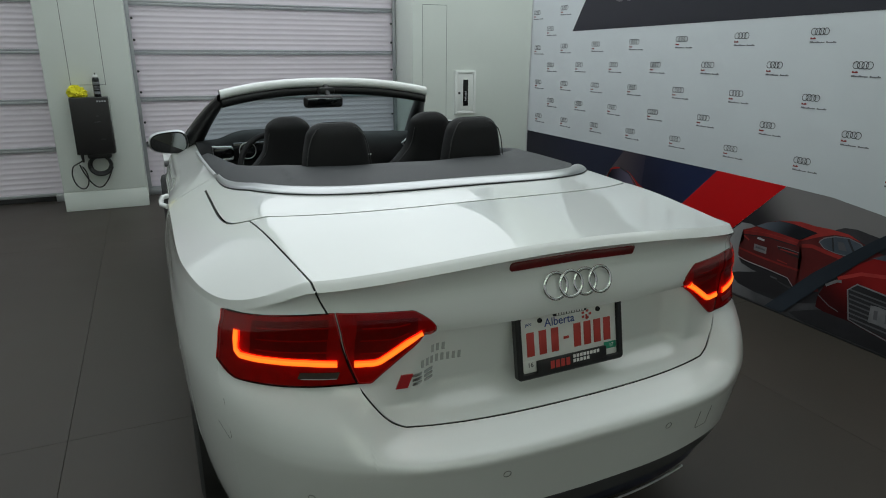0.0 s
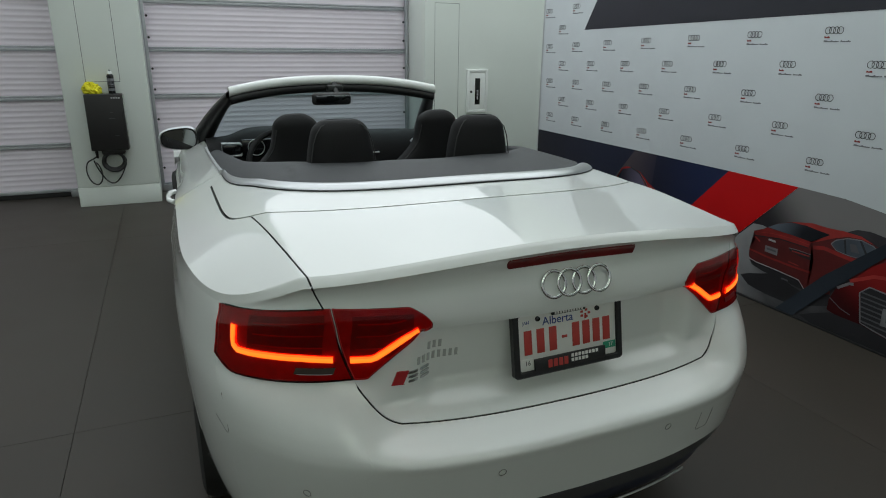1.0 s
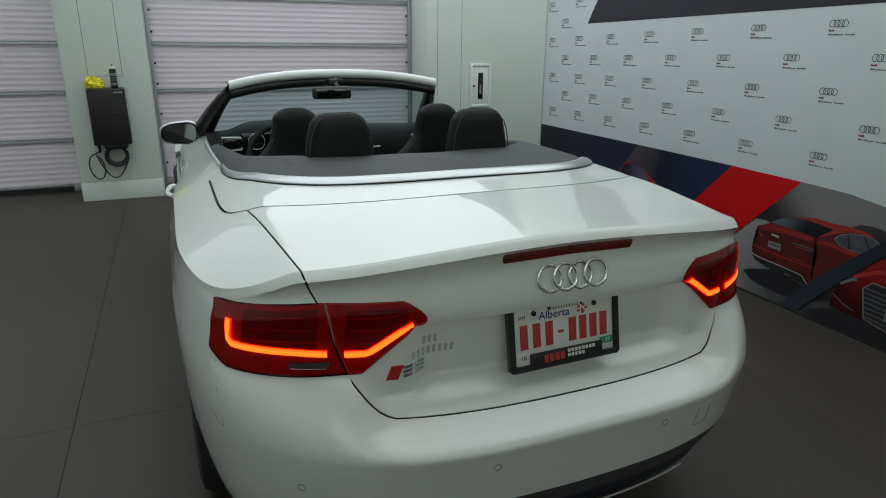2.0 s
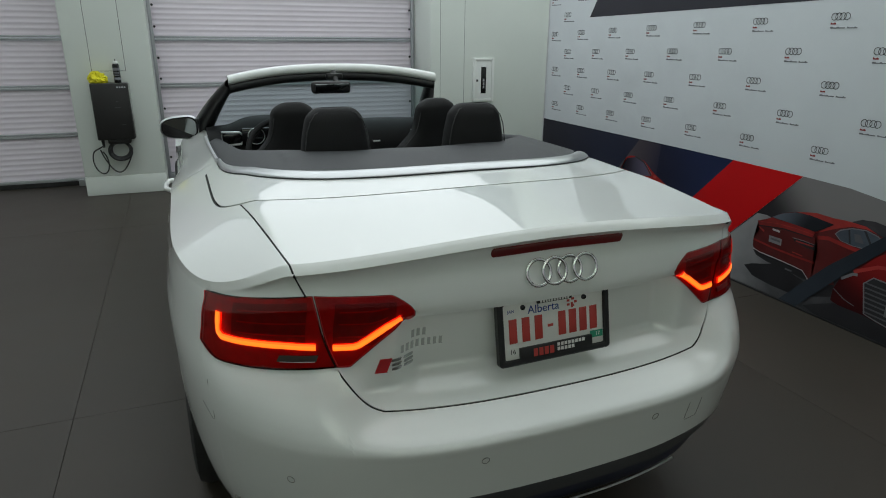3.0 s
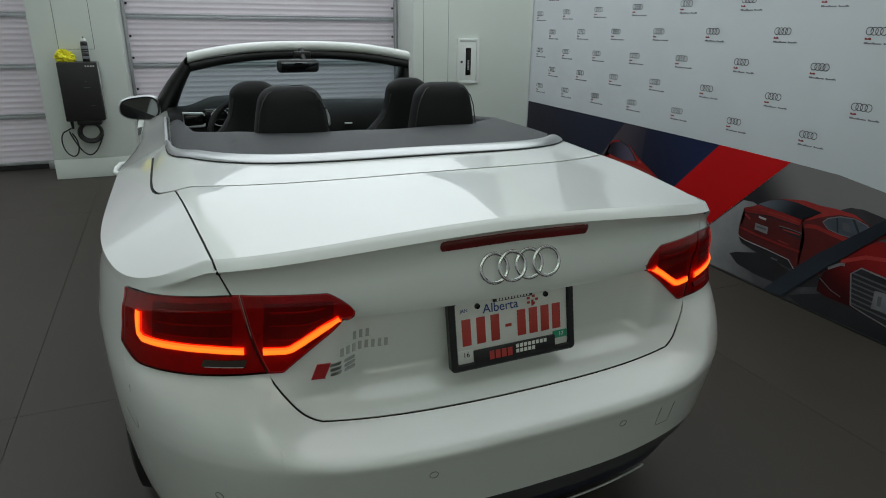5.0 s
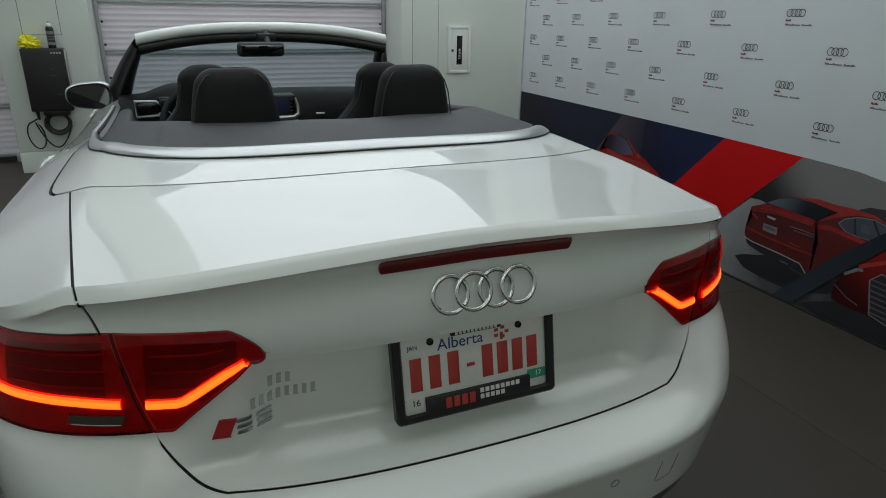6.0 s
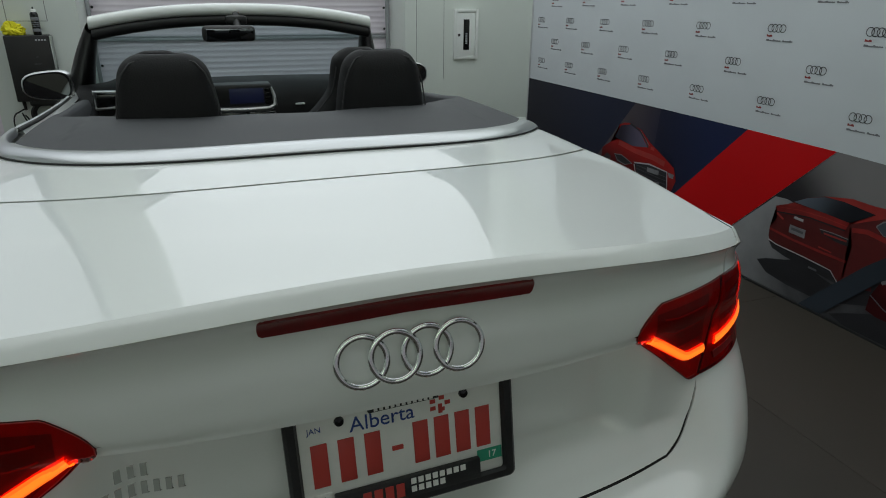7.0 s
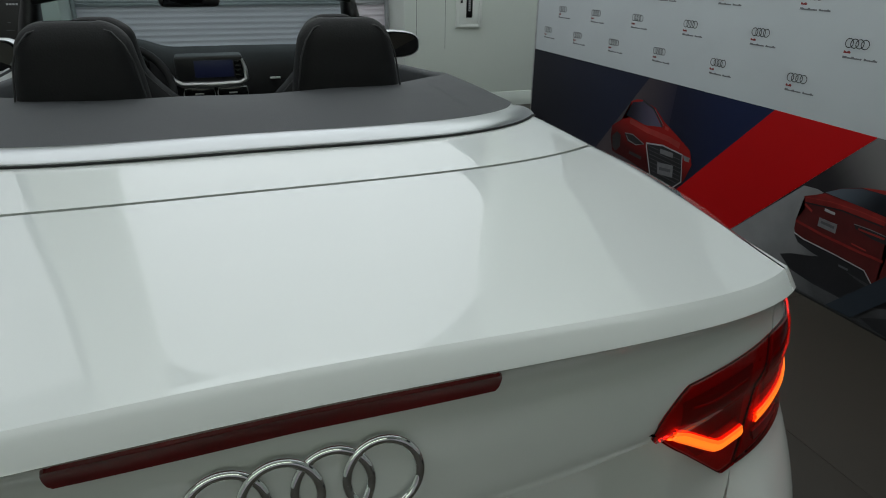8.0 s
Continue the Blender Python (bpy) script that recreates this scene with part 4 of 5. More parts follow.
def tonneau():
    ox, oy = bow(0.655, 1.085, 1.62, 2.5, 2.45, 0.690)
    jx, jy = ix, iy
    ox = ox + SHIFT
    lift = np.where(jy > TRIMMID, np.maximum(0.35, 1 - (jy - TRIMMID) * 2.0), 1.0)
    z_in = deck(np.abs(jx - SHIFT) + 0.03, jy - 0.03) + 0.021 * lift - 0.003
    z_out = np.interp(oy, [1.085, 1.22, 1.6, 2.45], [1.112, 1.107, 1.06, 0.985])
    rows = []
    for f in np.linspace(0, 1, 14):
        x, y = jx + (ox - jx) * f, jy + (oy - jy) * f
        bulge = 0.012 * math.sin(math.pi * f) + 0.0015 * np.sin(x * 19 + 3 * f)
        rows.append(np.stack([x, y, z_in - 0.002 + (z_out - z_in) * f + bulge * (0.3 + 0.7 * (np.abs(x) < 0.5))], axis=-1))
    last = rows[-1]
    for dx, dz in ((0.012, -0.004), (0.018, -0.016), (0.018, -0.10), (0.018, -0.30)):
        r = last.copy()
        r[:, 0] -= np.sign(r[:, 0]) * dx * (np.abs(r[:, 0]) / 0.575)
        r[:, 1] += dx * (oy < 1.7)
        r[:, 2] += dz
        rows.append(r)
    sheet("roof_cover", [np.array(rows)], COVER, car, "dark grey vinyl cover over the folded roof", sharp=50)


tonneau()

# side geometry: wheel arches and sills
AXLE_R, AXLE_F, WHEEL = 0.90, 3.65, 0.335


def sill(y):
    z = np.full_like(np.asarray(y, float), 0.20)
    for c in (AXLE_R, AXLE_F):
        d = np.abs(y - c)
        r = 0.385
        z = np.maximum(z, np.where(d < r, 0.335 + np.sqrt(np.clip(r * r - d * d, 0, None)), 0))
    return np.maximum(z, np.where(np.asarray(y) < AXLE_R, 0.26, 0.20))


LAMP_OUT = angle_of(0.835)
SEAM_Z = 0.79


def lamp_top(x):
    x = np.asarray(x, float)
    return np.where(x < 0.60, 0.921 + 0.048 * np.clip((x - 0.375) / 0.055, 0, 1) ** 0.6, 0.969 - 0.042 * np.clip((x - 0.60) / 0.235, 0, 1) ** 1.4)


def lamp_low(x):
    x = np.asarray(x, float)
    inner = 0.921 - 0.125 * np.clip((x - 0.375) / 0.145, 0, 1)
    outer = 0.796 - 0.020 * np.clip((x - 0.55) / 0.24, 0, 1) ** 1.1 + 0.030 * np.clip((x - 0.80) / 0.035, 0, 1) ** 1.5
    return np.where(x < 0.54, inner, outer)


DOOR_Y = 1.48


def quarter_panel(mirror):
    """The rear wing: over the lamp, over the shoulder and down to the arch."""
    k1, k2, k3 = 20, 26, 10
    phis = np.concatenate([np.linspace(0, 1, k1, endpoint=False), 1 + np.linspace(0, 1, k2)])

    def phi_at(i, zn):
        f = phis[i]
        s = angle_of(seam_x(np.minimum(zn, LIP)) + 0.0025, zn)
        return s + (LAMP_OUT - s) * f if f < 1 else LAMP_OUT + (math.pi / 2 - LAMP_OUT) * (f - 1)

    cols, lows = [], []
    ys = np.linspace(YL, DOOR_Y - 0.003, k3)[1:]
    for i in range(len(phis) + len(ys)):
        col = []
        if i < len(phis):
            p_ref = phi_at(i, 0.96)
            x_ref = float(flank_at(p_ref, 0.90)[0])
            zb = float(lamp_top(min(x_ref, 0.835))) + 0.0006
            nb = float(level(p_ref, zb))
            for zn in nb + (LIP - nb) * np.linspace(0, 1, 26):
                col.append(flank_at(phi_at(i, zn), zn))
            top = col[-1]
        else:
            y = ys[i - len(phis)]
            nb = float(level(math.pi / 2, float(lamp_top(0.835)) + 0.0006))
            for zn in nb + (LIP - nb) * np.linspace(0, 1, 26):
                p = flank_at(math.pi / 2, zn)
                col.append(np.array([p[0], y, p[2] + (float(deck_z(y)) - float(deck_z(YL))) * float(ss(0.80, LIP, zn))]))
            top = col[-1]
        y = float(top[1])
        if y < gap_y(0.690):
            xin = float(lid_edge(y)) + 0.0025
        else:
            xin = float(gap_x(y)) + 0.003
        if y > 1.36:
            xin = 0.70
        xin = min(xin, float(top[0]))
        for f in np.linspace(0, 1, 14)[1:]:
            x = top[0] + (xin - top[0]) * f
            col.append(np.array([x, y, float(deck(x, y))]))
        cols.append(col)
        # below: from the arch up to the lamp's top line
        if i >= k1:
            yb = float(col[0][1])
            zt, low = float(col[0][2]), []
            zs = float(sill(np.array([yb]))[0])
            for f in np.linspace(0, 1, 18):
                z = zs + (zt - zs) * f
                if i < len(phis):
                    p = phi_at(i, 0.96)
                    nn = float(level(p, z))
                    low.append(flank_at(p, nn))
                else:
                    nn = float(level(math.pi / 2, z))
                    q = flank_at(math.pi / 2, nn)
                    low.append(np.array([q[0], yb, q[2] + (float(deck_z(yb)) - float(deck_z(YL))) * float(ss(0.80, LIP, nn))]))
            low[-1] = col[0]
            lows.append(low)
    A = np.array(cols).transpose(1, 0, 2)
    B = np.array(lows).transpose(1, 0, 2)
    A = curl(A, 0.012, sides="ltr")
    B = curl(B, 0.012, sides="lt")
    if not mirror:
        A, B = flipx(A), flipx(B)
    sheet("rear_wing", [A, B], PAINT, car, "white rear wing with a soft shoulder line", weld=0.0004, sharp=35)


quarter_panel(False)
quarter_panel(True)


SEAMZ = np.concatenate([[SEAM_LOW - 0.0005], np.linspace(SEAM_LOW, 0.79, 60)])
SEAMX = np.concatenate([[0.452], seam_x(SEAMZ[1:])])
band_z = spl([0, 0.25, 0.45, 0.70, 0.84], [0.455, 0.461, 0.470, 0.425, 0.350])


def bumper():
    xs1 = np.concatenate([np.linspace(0, 0.43, 32), np.linspace(0.445, 0.57, 26), np.linspace(0.585, 0.838, 22)])
    top = np.where(xs1 < 0.452, lid_bottom(xs1), 0)
    top = np.where((xs1 >= 0.452) & (xs1 < 0.548), np.interp(xs1, SEAMX, SEAMZ), top)
    top = np.where(xs1 >= 0.548, lamp_low(xs1), top) - 0.0014
    bot = band_z(xs1)
    cols = []
    for x, a, b in zip(xs1, top, bot):
        p0, w = float(angle_of(x)), float(ss(0.56, 0.76, x))

        def round_to(zn):
            return (1 - w) * float(angle_of(x, zn)) + w * p0

        na, nb = float(level(round_to(a), a)), float(level(round_to(b), b))
        cols.append([flank_at(round_to(zn), zn) for zn in nb + (na - nb) * np.linspace(0, 1, 96)])
    R = np.array(cols).transpose(1, 0, 2)
    P = np.concatenate([flipx(R), R[:, 1:]], axis=1)
    P = curl(P, 0.014)
    sheet("rear_bumper", [P], PAINT, car, "white rear bumper with parking sensors", sharp=35)
    # lower grey band and dark insert
    for name, lo, hi, inset, material, label in (("lower_band", 0.052, 0.0, 0.006, DIFFUSER, "satin grey band under the bumper"), ("diffuser", 0.20, 0.055, 0.03, DARKBLUE, "dark lower diffuser")):
        cols = []
        for x in np.linspace(0, 0.80 if name == "lower_band" else 0.58, 46):
            p = float(angle_of(x))
            zb = float(band_z(x)) - 0.003
            cols.append([flank_at(p, float(level(p, z))) + np.array([0, inset, 0]) for z in zb - (hi + (lo - hi) * np.linspace(0, 1, 8)) * (1 - 0.80 * float(ss(0.36, 0.70, x)))])
        R = np.array(cols).transpose(1, 0, 2)
        P = curl(np.concatenate([flipx(R), R[:, 1:]], axis=1), 0.02)
        sheet(name, [P], material, car, label)
    pts = []
    for x in np.linspace(-0.39, 0.39, 41):
        p = float(angle_of(abs(x)))
        q = flank_at(p, float(level(p, 0.325 + 0.30 * x * x)))
        pts.append((x, q[1] + 0.012, q[2]))
    part("silver_strip", tube(pts, 0.0032, 8), SATIN, car, "thin silver diffuser strip")
    for sx in (-1, 1):
        for dx in (0.53,):
            bm = lathe([(0.036, 0.12), (0.040, 0.0), (0.038, -0.006), (0.033, 0.0), (0.032, 0.10), (0, 0.10)], 28, "y")
            bmesh.ops.translate(bm, verts=bm.verts, vec=(sx * dx, 0.055, 0.375))
            part("exhaust_tip", bm, CHROME, car, "chrome exhaust tip")


bumper()


def surface_strip(path, width, lift, name, material, parent, label="", z_is_height=True, sign=1):
    """A strip that follows a path (x, z) over the tail, lifted from it."""
    path = np.array(path)
    fine = []
    for a, b in zip(path[:-1], path[1:]):
        k = max(2, int(np.linalg.norm(b - a) / 0.008))
        fine += [a + (b - a) * i / k for i in range(k)]
    fine = np.array(fine + [path[-1]])
    ph = angle_of(fine[:, 0])
    stretch = np.gradient(np.array([arc_of(x) for x in fine[:, 0]])) / np.where(np.abs(np.gradient(fine[:, 0])) < 1e-6, 1, np.gradient(fine[:, 0]))
    stretch = np.where(np.abs(np.gradient(fine[:, 0])) < 1e-6, 1.5, stretch)
    d = np.gradient(fine, axis=0) * np.stack([stretch, np.ones_like(stretch)], axis=1)
    d /= np.linalg.norm(d, axis=1, keepdims=True)
    nrm = np.stack([-d[:, 1] / stretch, d[:, 0]], axis=1)
    rows = []
    for f, lf in ((-0.5, 0.3), (-0.42, 1.0), (0.0, 1.15), (0.42, 1.0), (0.5, 0.3)):
        q = fine + nrm * width * f
        rows.append(on_tail(q[:, 0], q[:, 1], lift * lf))
    P = np.array(rows)
    if sign < 0:
        P = flipx(P)
    return sheet(name, [P], material, parent, label, sharp=60)


ARCX = np.linspace(0, 0.9, 500)
ARCN = float(square(0.85))
ARCY = 1 - np.cos(np.arcsin((ARCX / half_width(0.85)).clip(0, 0.9999) ** (ARCN / 2))) ** (2 / ARCN)
ARCS = np.concatenate([[0], np.cumsum(np.hypot(np.diff(ARCX), np.diff(ARCY)))])


def arc_of(x):
    return float(np.interp(x, ARCX, ARCS))


def x_of(a):
    return np.interp(a, ARCS, ARCX)


def on_tail(x, z, lift):
    """Points over the tail at distance x from the middle and height z, lifted outwards."""
    x, z = np.broadcast_arrays(np.asarray(x, float), np.asarray(z, float))
    ph = angle_of(np.clip(x, 0, 0.9))
    zn = level(ph, z)
    p = flank_at(ph, zn)
    e = 0.004
    a = flank_at(ph + e, zn) - flank_at(np.maximum(ph - e, 0.0005), zn)
    b = flank_at(ph, np.minimum(zn + e, LIP)) - flank_at(ph, zn - e)
    n = np.cross(a, b)
    n /= np.linalg.norm(n, axis=-1, keepdims=True)
    n *= np.sign(-n[..., 1:2])
    return p + n * lift


def lamp_grid(x0, x1, inset, lift, nu=30, nv=12):
    xs = x_of(np.linspace(arc_of(x0), arc_of(x1), nu))
    lo, hi = lamp_low(xs) + inset, lamp_top(xs) - inset
    f = np.linspace(0, 1, nv)[:, None]
    hi = np.maximum(hi, lo + 0.001)
    return on_tail(np.broadcast_to(xs, (nv, nu)), lo + (hi - lo) * f, lift)


def lamp_sloped(inner, inset, lift, nu=30, nv=12):
    """Lamp halves part along the slanting lid seam."""
    f = np.linspace(0, 1, nv)[:, None]
    sx = seam_x(0.786 + (0.966 - 0.786) * f[:, 0])
    u = np.linspace(0, 1, nu)
    X = np.empty((nv, nu))
    for i in range(nv):
        a0, a1 = (arc_of(0.377 + inset), arc_of(sx[i] - 0.0016 - inset)) if inner else (arc_of(sx[i] + 0.0016 + inset), arc_of(0.835 - inset))
        X[i] = x_of(a0 + (a1 - a0) * u)
    lo, hi = lamp_low(X) + inset, lamp_top(X) - inset
    hi = np.maximum(hi, lo + 0.001)
    return on_tail(X, lo + (hi - lo) * f, lift)


def tail_lamp(sgn):
    """A tail lamp in two halves, with light guides, dark chambers and a red lens."""
    for inner in (True, False):
        P = lamp_sloped(inner, 0.003, 0.001)
        if sgn < 0:
            P = flipx(P)
        lamp = sheet("tail_lamp", [P], LAMPRED, car, "red tail lamp with a glowing orange light guide")
        # dark chamber
        nv, nu = 8, 24
        f = np.linspace(0, 1, nv)[:, None]
        u = np.linspace(0, 1, nu)
        if inner:
            X = x_of(arc_of(0.420) + (arc_of(0.556) - arc_of(0.420)) * u)
            lo = np.maximum(0.846, 0.918 - 0.125 * np.clip((X - 0.400) / 0.12, 0, 1))
            hi = np.minimum(lamp_top(X) - 0.012, 0.952)
        else:
            X = x_of(arc_of(0.615) + (arc_of(0.772) - arc_of(0.615)) * u)
            lo = 0.850 - 0.010 * u**1.3
            hi = lamp_top(X) - 0.014
        G = on_tail(np.broadcast_to(X, (nv, nu)), lo + (np.maximum(hi, lo + 0.001) - lo) * f, 0.0018)
        if sgn < 0:
            G = flipx(G)
        sheet("chamber", [G], LAMPDARK, lamp, "dark inner chamber")
        # fins across the chamber
        for k in range(3):
            q = 0.22 + 0.3 * k
            cut = 3 if inner else 0
            path = [(X[i], lo[i] + (hi[i] - lo[i]) * q) if not np.isscalar(hi) else (X[i], lo[i]) for i in range(cut, nu, 3)]
            surface_strip(path, 0.0035, 0.0026, "fin", LAMPFIN, lamp, sign=sgn)
        if inner:
            path = [(0.556, 0.837), (0.512, 0.8375), (0.500, 0.841), (0.480, 0.854), (0.406, 0.906)]
        else:
            path = [(0.592, 0.838), (0.66, 0.839), (0.72, 0.836), (0.765, 0.832), (0.788, 0.831), (0.797, 0.840), (0.799, 0.856), (0.799, 0.890)]
        path = [(x, z + 0.008) for x, z in path]
        surface_strip(path, 0.0175, 0.0068, "light_guide", LED, lamp, "glowing orange light guide", sign=sgn)
        surface_strip([(x, z - 0.0012) for x, z in path], 0.0100, 0.0076, "light_core", LEDCORE, lamp, "bright yellow core of the light guide", sign=sgn)
        if not inner:
            f2 = np.linspace(0, 1, 6)[:, None]
            X2 = x_of(np.linspace(arc_of(0.590), arc_of(0.672), 10))
            lo2 = 0.7985 - 0.004 * np.linspace(0, 1, 10)
            G = on_tail(np.broadcast_to(X2, (6, 10)) + 0.006 * (0.5 - f2), lo2 + 0.0125 + 0.016 * f2, 0.0066)
            if sgn < 0:
                G = flipx(G)
            # The right lens takes dark red in place of the shade it sits in.
            sheet("reverse_lens", [curl(G, 0.004)], REVERSE if sgn < 0 else LAMPDARK, lamp, "small reversing lens")
            if sgn < 0:
                surface_strip([(0.595, 0.8115), (0.632, 0.8095), (0.668, 0.8075)], 0.0022, 0.0064, "lens_edge", PRINTGREY, lamp, "pale edge under the reversing lens", sign=sgn)
        L = curl(lamp_sloped(inner, 0.0, 0.0058, 34, 14), 0.006)
        if sgn < 0:
            L = flipx(L)
        lens = face_towards(sheet("lens", [L], LENS, lamp, "glossy red lens"), (sgn * 0.5, -1, 0))
        lens.visible_shadow = False
        # dark edge of the lens
        E = lamp_sloped(inner, 0.0, 0.002, 34, 14)
        loop = np.concatenate([E[0], E[1:, -1], E[-1, ::-1][1:], E[::-1, 0][1:-1]])
        if sgn < 0:
            loop = loop * np.array([-1, 1, 1])
        part("lamp_edge", tube(loop, 0.0006, 6, closed=True), GAP, lamp)


for s in (-1, 1):
    tail_lamp(s)


def tail_inside(x, zn, depth):
    """A point under the skin of the tail."""
    e = 0.003
    a = rear_at(x + e, zn) - rear_at(max(x - e, 0.0), zn)
    b = rear_at(x, min(zn + e, LIP)) - rear_at(x, zn - e)
    n = np.cross(a, b)
    n /= np.linalg.norm(n)
    return rear_at(x, zn) - n * (1 if n[1] < 0 else -1) * depth


def seam_backing():
    """Near-black strips behind the body gaps, standing in for the shade in them."""
    for s in (-1, 1):
        pts = [tail_inside(float(seam_x(z)), z, 0.0085) for z in np.linspace(LIP - 0.001, 0.79, 50)]
        pts = [np.array([float(lid_edge(y)), y, float(deck(lid_edge(y), y)) - 0.010]) for f, y in ((f, 0.63 + (0.10 - 0.63) * f) for f in np.linspace(0, 1, 30))] + pts
        pts = [p * np.array([s, 1, 1]) for p in pts]
        part("gap_shade", tube(pts, 0.0075, 6), GAP, car)
    pts = []
    for x in np.linspace(-0.548, 0.548, 121):
        ax = abs(x)
        z = float(lid_bottom(ax)) if ax < 0.452 else float(np.interp(ax, SEAMX, SEAMZ))
        p = tail_inside(ax, z - 0.001, 0.0085)
        pts.append((x, p[1], p[2]))
    part("gap_shade", tube(pts, 0.0055, 6), GAP, car)
    pts = []
    a = np.linspace(-1, 1, 6001)
    for x, y in zip(*even(*gap_curve(np.sign(a) * np.abs(a) ** 3 * math.pi / 2), 160)):
        pts.append((x, y, float(deck(x, y)) - 0.0095))
    part("gap_shade", tube(pts, 0.0075, 6), GAP, car)


seam_backing()


def tail_frame(x, z, lift):
    """A pose on the tail: x across, z up the surface, y inwards."""
    p = on_tail(abs(x), z, lift)
    q = on_tail(abs(x), z + 0.01, lift) - on_tail(abs(x), z - 0.01, lift)
    r = on_tail(abs(x) + 0.005, z, lift) - on_tail(max(abs(x) - 0.005, 0.0), z, lift)
    up, side = Vector(q).normalized(), Vector(r).normalized()
    if x < 0:
        p = p * np.array([-1, 1, 1])
        up, side = Vector((-up.x, up.y, up.z)), Vector((side.x, -side.y, -side.z))
    inward = up.cross(side).normalized() * -1
    side = inward.cross(up).normalized() * -1
    if side.x < 0:
        side = -side
    inward = up.cross(side) * -1
    m = Matrix((side, side.cross(up) * -1, up)).transposed().to_4x4()
    m.translation = Vector(p)
    return m


def tail_details():
    # high brake light
    P = []
    for f in np.linspace(0, 1, 9):
        half = 0.184 - 0.005 * (1 - math.sqrt(max(0.0, 1 - (2 * f - 1) ** 2)))
        xs = np.linspace(-half, half, 40)
        z = 1.037 - 0.004 * np.abs(xs) / 0.19 + 0.0245 * f
        g = on_tail(np.abs(xs), z, 0.0035)
        g[:, 0] = xs
        P.append(g)
    sheet("high_brake_light", [curl(np.array(P), 0.006)], BRAKERED, lid, "dark red high brake light")
    # four chrome rings
    for k in range(4):
        cx = (k - 1.5) * 0.0435 + 0.002
        p = on_tail(abs(cx), 0.985, 0.005)
        up = on_tail(abs(cx), 0.995, 0.005) - on_tail(abs(cx), 0.975, 0.005)
        up /= np.linalg.norm(up)
        p = np.array([cx, p[1], p[2]])
        out = np.array([0, -up[2], up[1]])
        rows = []
        for q in np.linspace(0, math.tau, 15):
            r = 0.0325 + 0.0046 * math.cos(q)
            h = 0.0036 * math.sin(q) + (0.0015 if k % 2 else 0)
            rows.append([p + np.array([r * math.cos(a), 0, 0]) + up * r * math.sin(a) + out * h for a in np.linspace(0, math.tau, 65)])
        sheet("emblem_ring", [np.array(rows)], CHROME, lid, "chrome emblem ring", weld=0.00001, sharp=80)
    # badge: a red slanted block with two silver blocks
    def slant(x0, x1, z0, z1, skew, lift, name, material, label, depth=0.004):
        rows = []
        for f in np.linspace(0, 1, 4):
            xs = np.linspace(x0, x1, 6) + skew * f
            g = on_tail(np.abs(xs), z0 + (z1 - z0) * f, lift)
            g[:, 0] = xs
            rows.append(g)
        sheet(name, [curl(np.array(rows), depth)], material, lid, label)

    slant(-0.468, -0.440, 0.774, 0.808, 0.014, 0.004, "badge_block", BADGERED, "red slanted badge block")
    for x in (-0.428, -0.394):
        for z0, z1 in ((0.778, 0.784), (0.789, 0.795), (0.800, 0.806)):
            slant(x, x + 0.024, z0, z1, 0.003, 0.004, "badge_bar", BADGESILVER, "silver badge bar", 0.003)
    for x0, x1, z0 in ((-0.370, -0.326, 0.843), (-0.402, -0.285, 0.815)):
        k = 3 if x1 - x0 < 0.06 else 8
        for i in range(k):
            a = x0 + (x1 - x0) * i / k
            slant(a, a + 0.0072, z0, z0 + 0.0185, 0.001, 0.0022, "lettering_bar", LETTER, "", 0.002)
    # parking sensors and towing cover
    for x, z in ((-0.282, 0.580), (0.278, 0.585), (-0.70, 0.53), (0.70, 0.53)):
        m = tail_frame(x, z, 0.0012)
        ring = [m @ Vector((0.0095 * math.cos(a), 0, 0.0095 * math.sin(a))) for a in np.linspace(0, math.tau, 28, endpoint=False)]
        part("parking_sensor", tube(ring, 0.0008, 6, closed=True), HAIRLINE, car, "round parking sensor")
    m = tail_frame(0.43, 0.56, 0.0008)
    sq = [m @ Vector(p) for p in ((-0.025, 0, 0.03), (-0.025, 0, -0.028), (-0.02, 0, -0.033), (0.02, 0, -0.033), (0.025, 0, -0.028), (0.025, 0, 0.03))]
    part("towing_cover", tube(sq, 0.0006, 5), HAIRLINE, car, "small square towing cover")
    for s in (-1, 1):
        pts = [on_tail(x_of(arc_of(0.835) + d), z, 0.0004) * np.array([s, 1, 1]) for d, z in ((0.0, 0.715), (0.0, 0.62), (0.004, 0.612), (0.01, 0.612), (0.05, 0.640))]
        part("body_seam", tube(pts, 0.0007, 5), HAIRLINE, car)


tail_details()


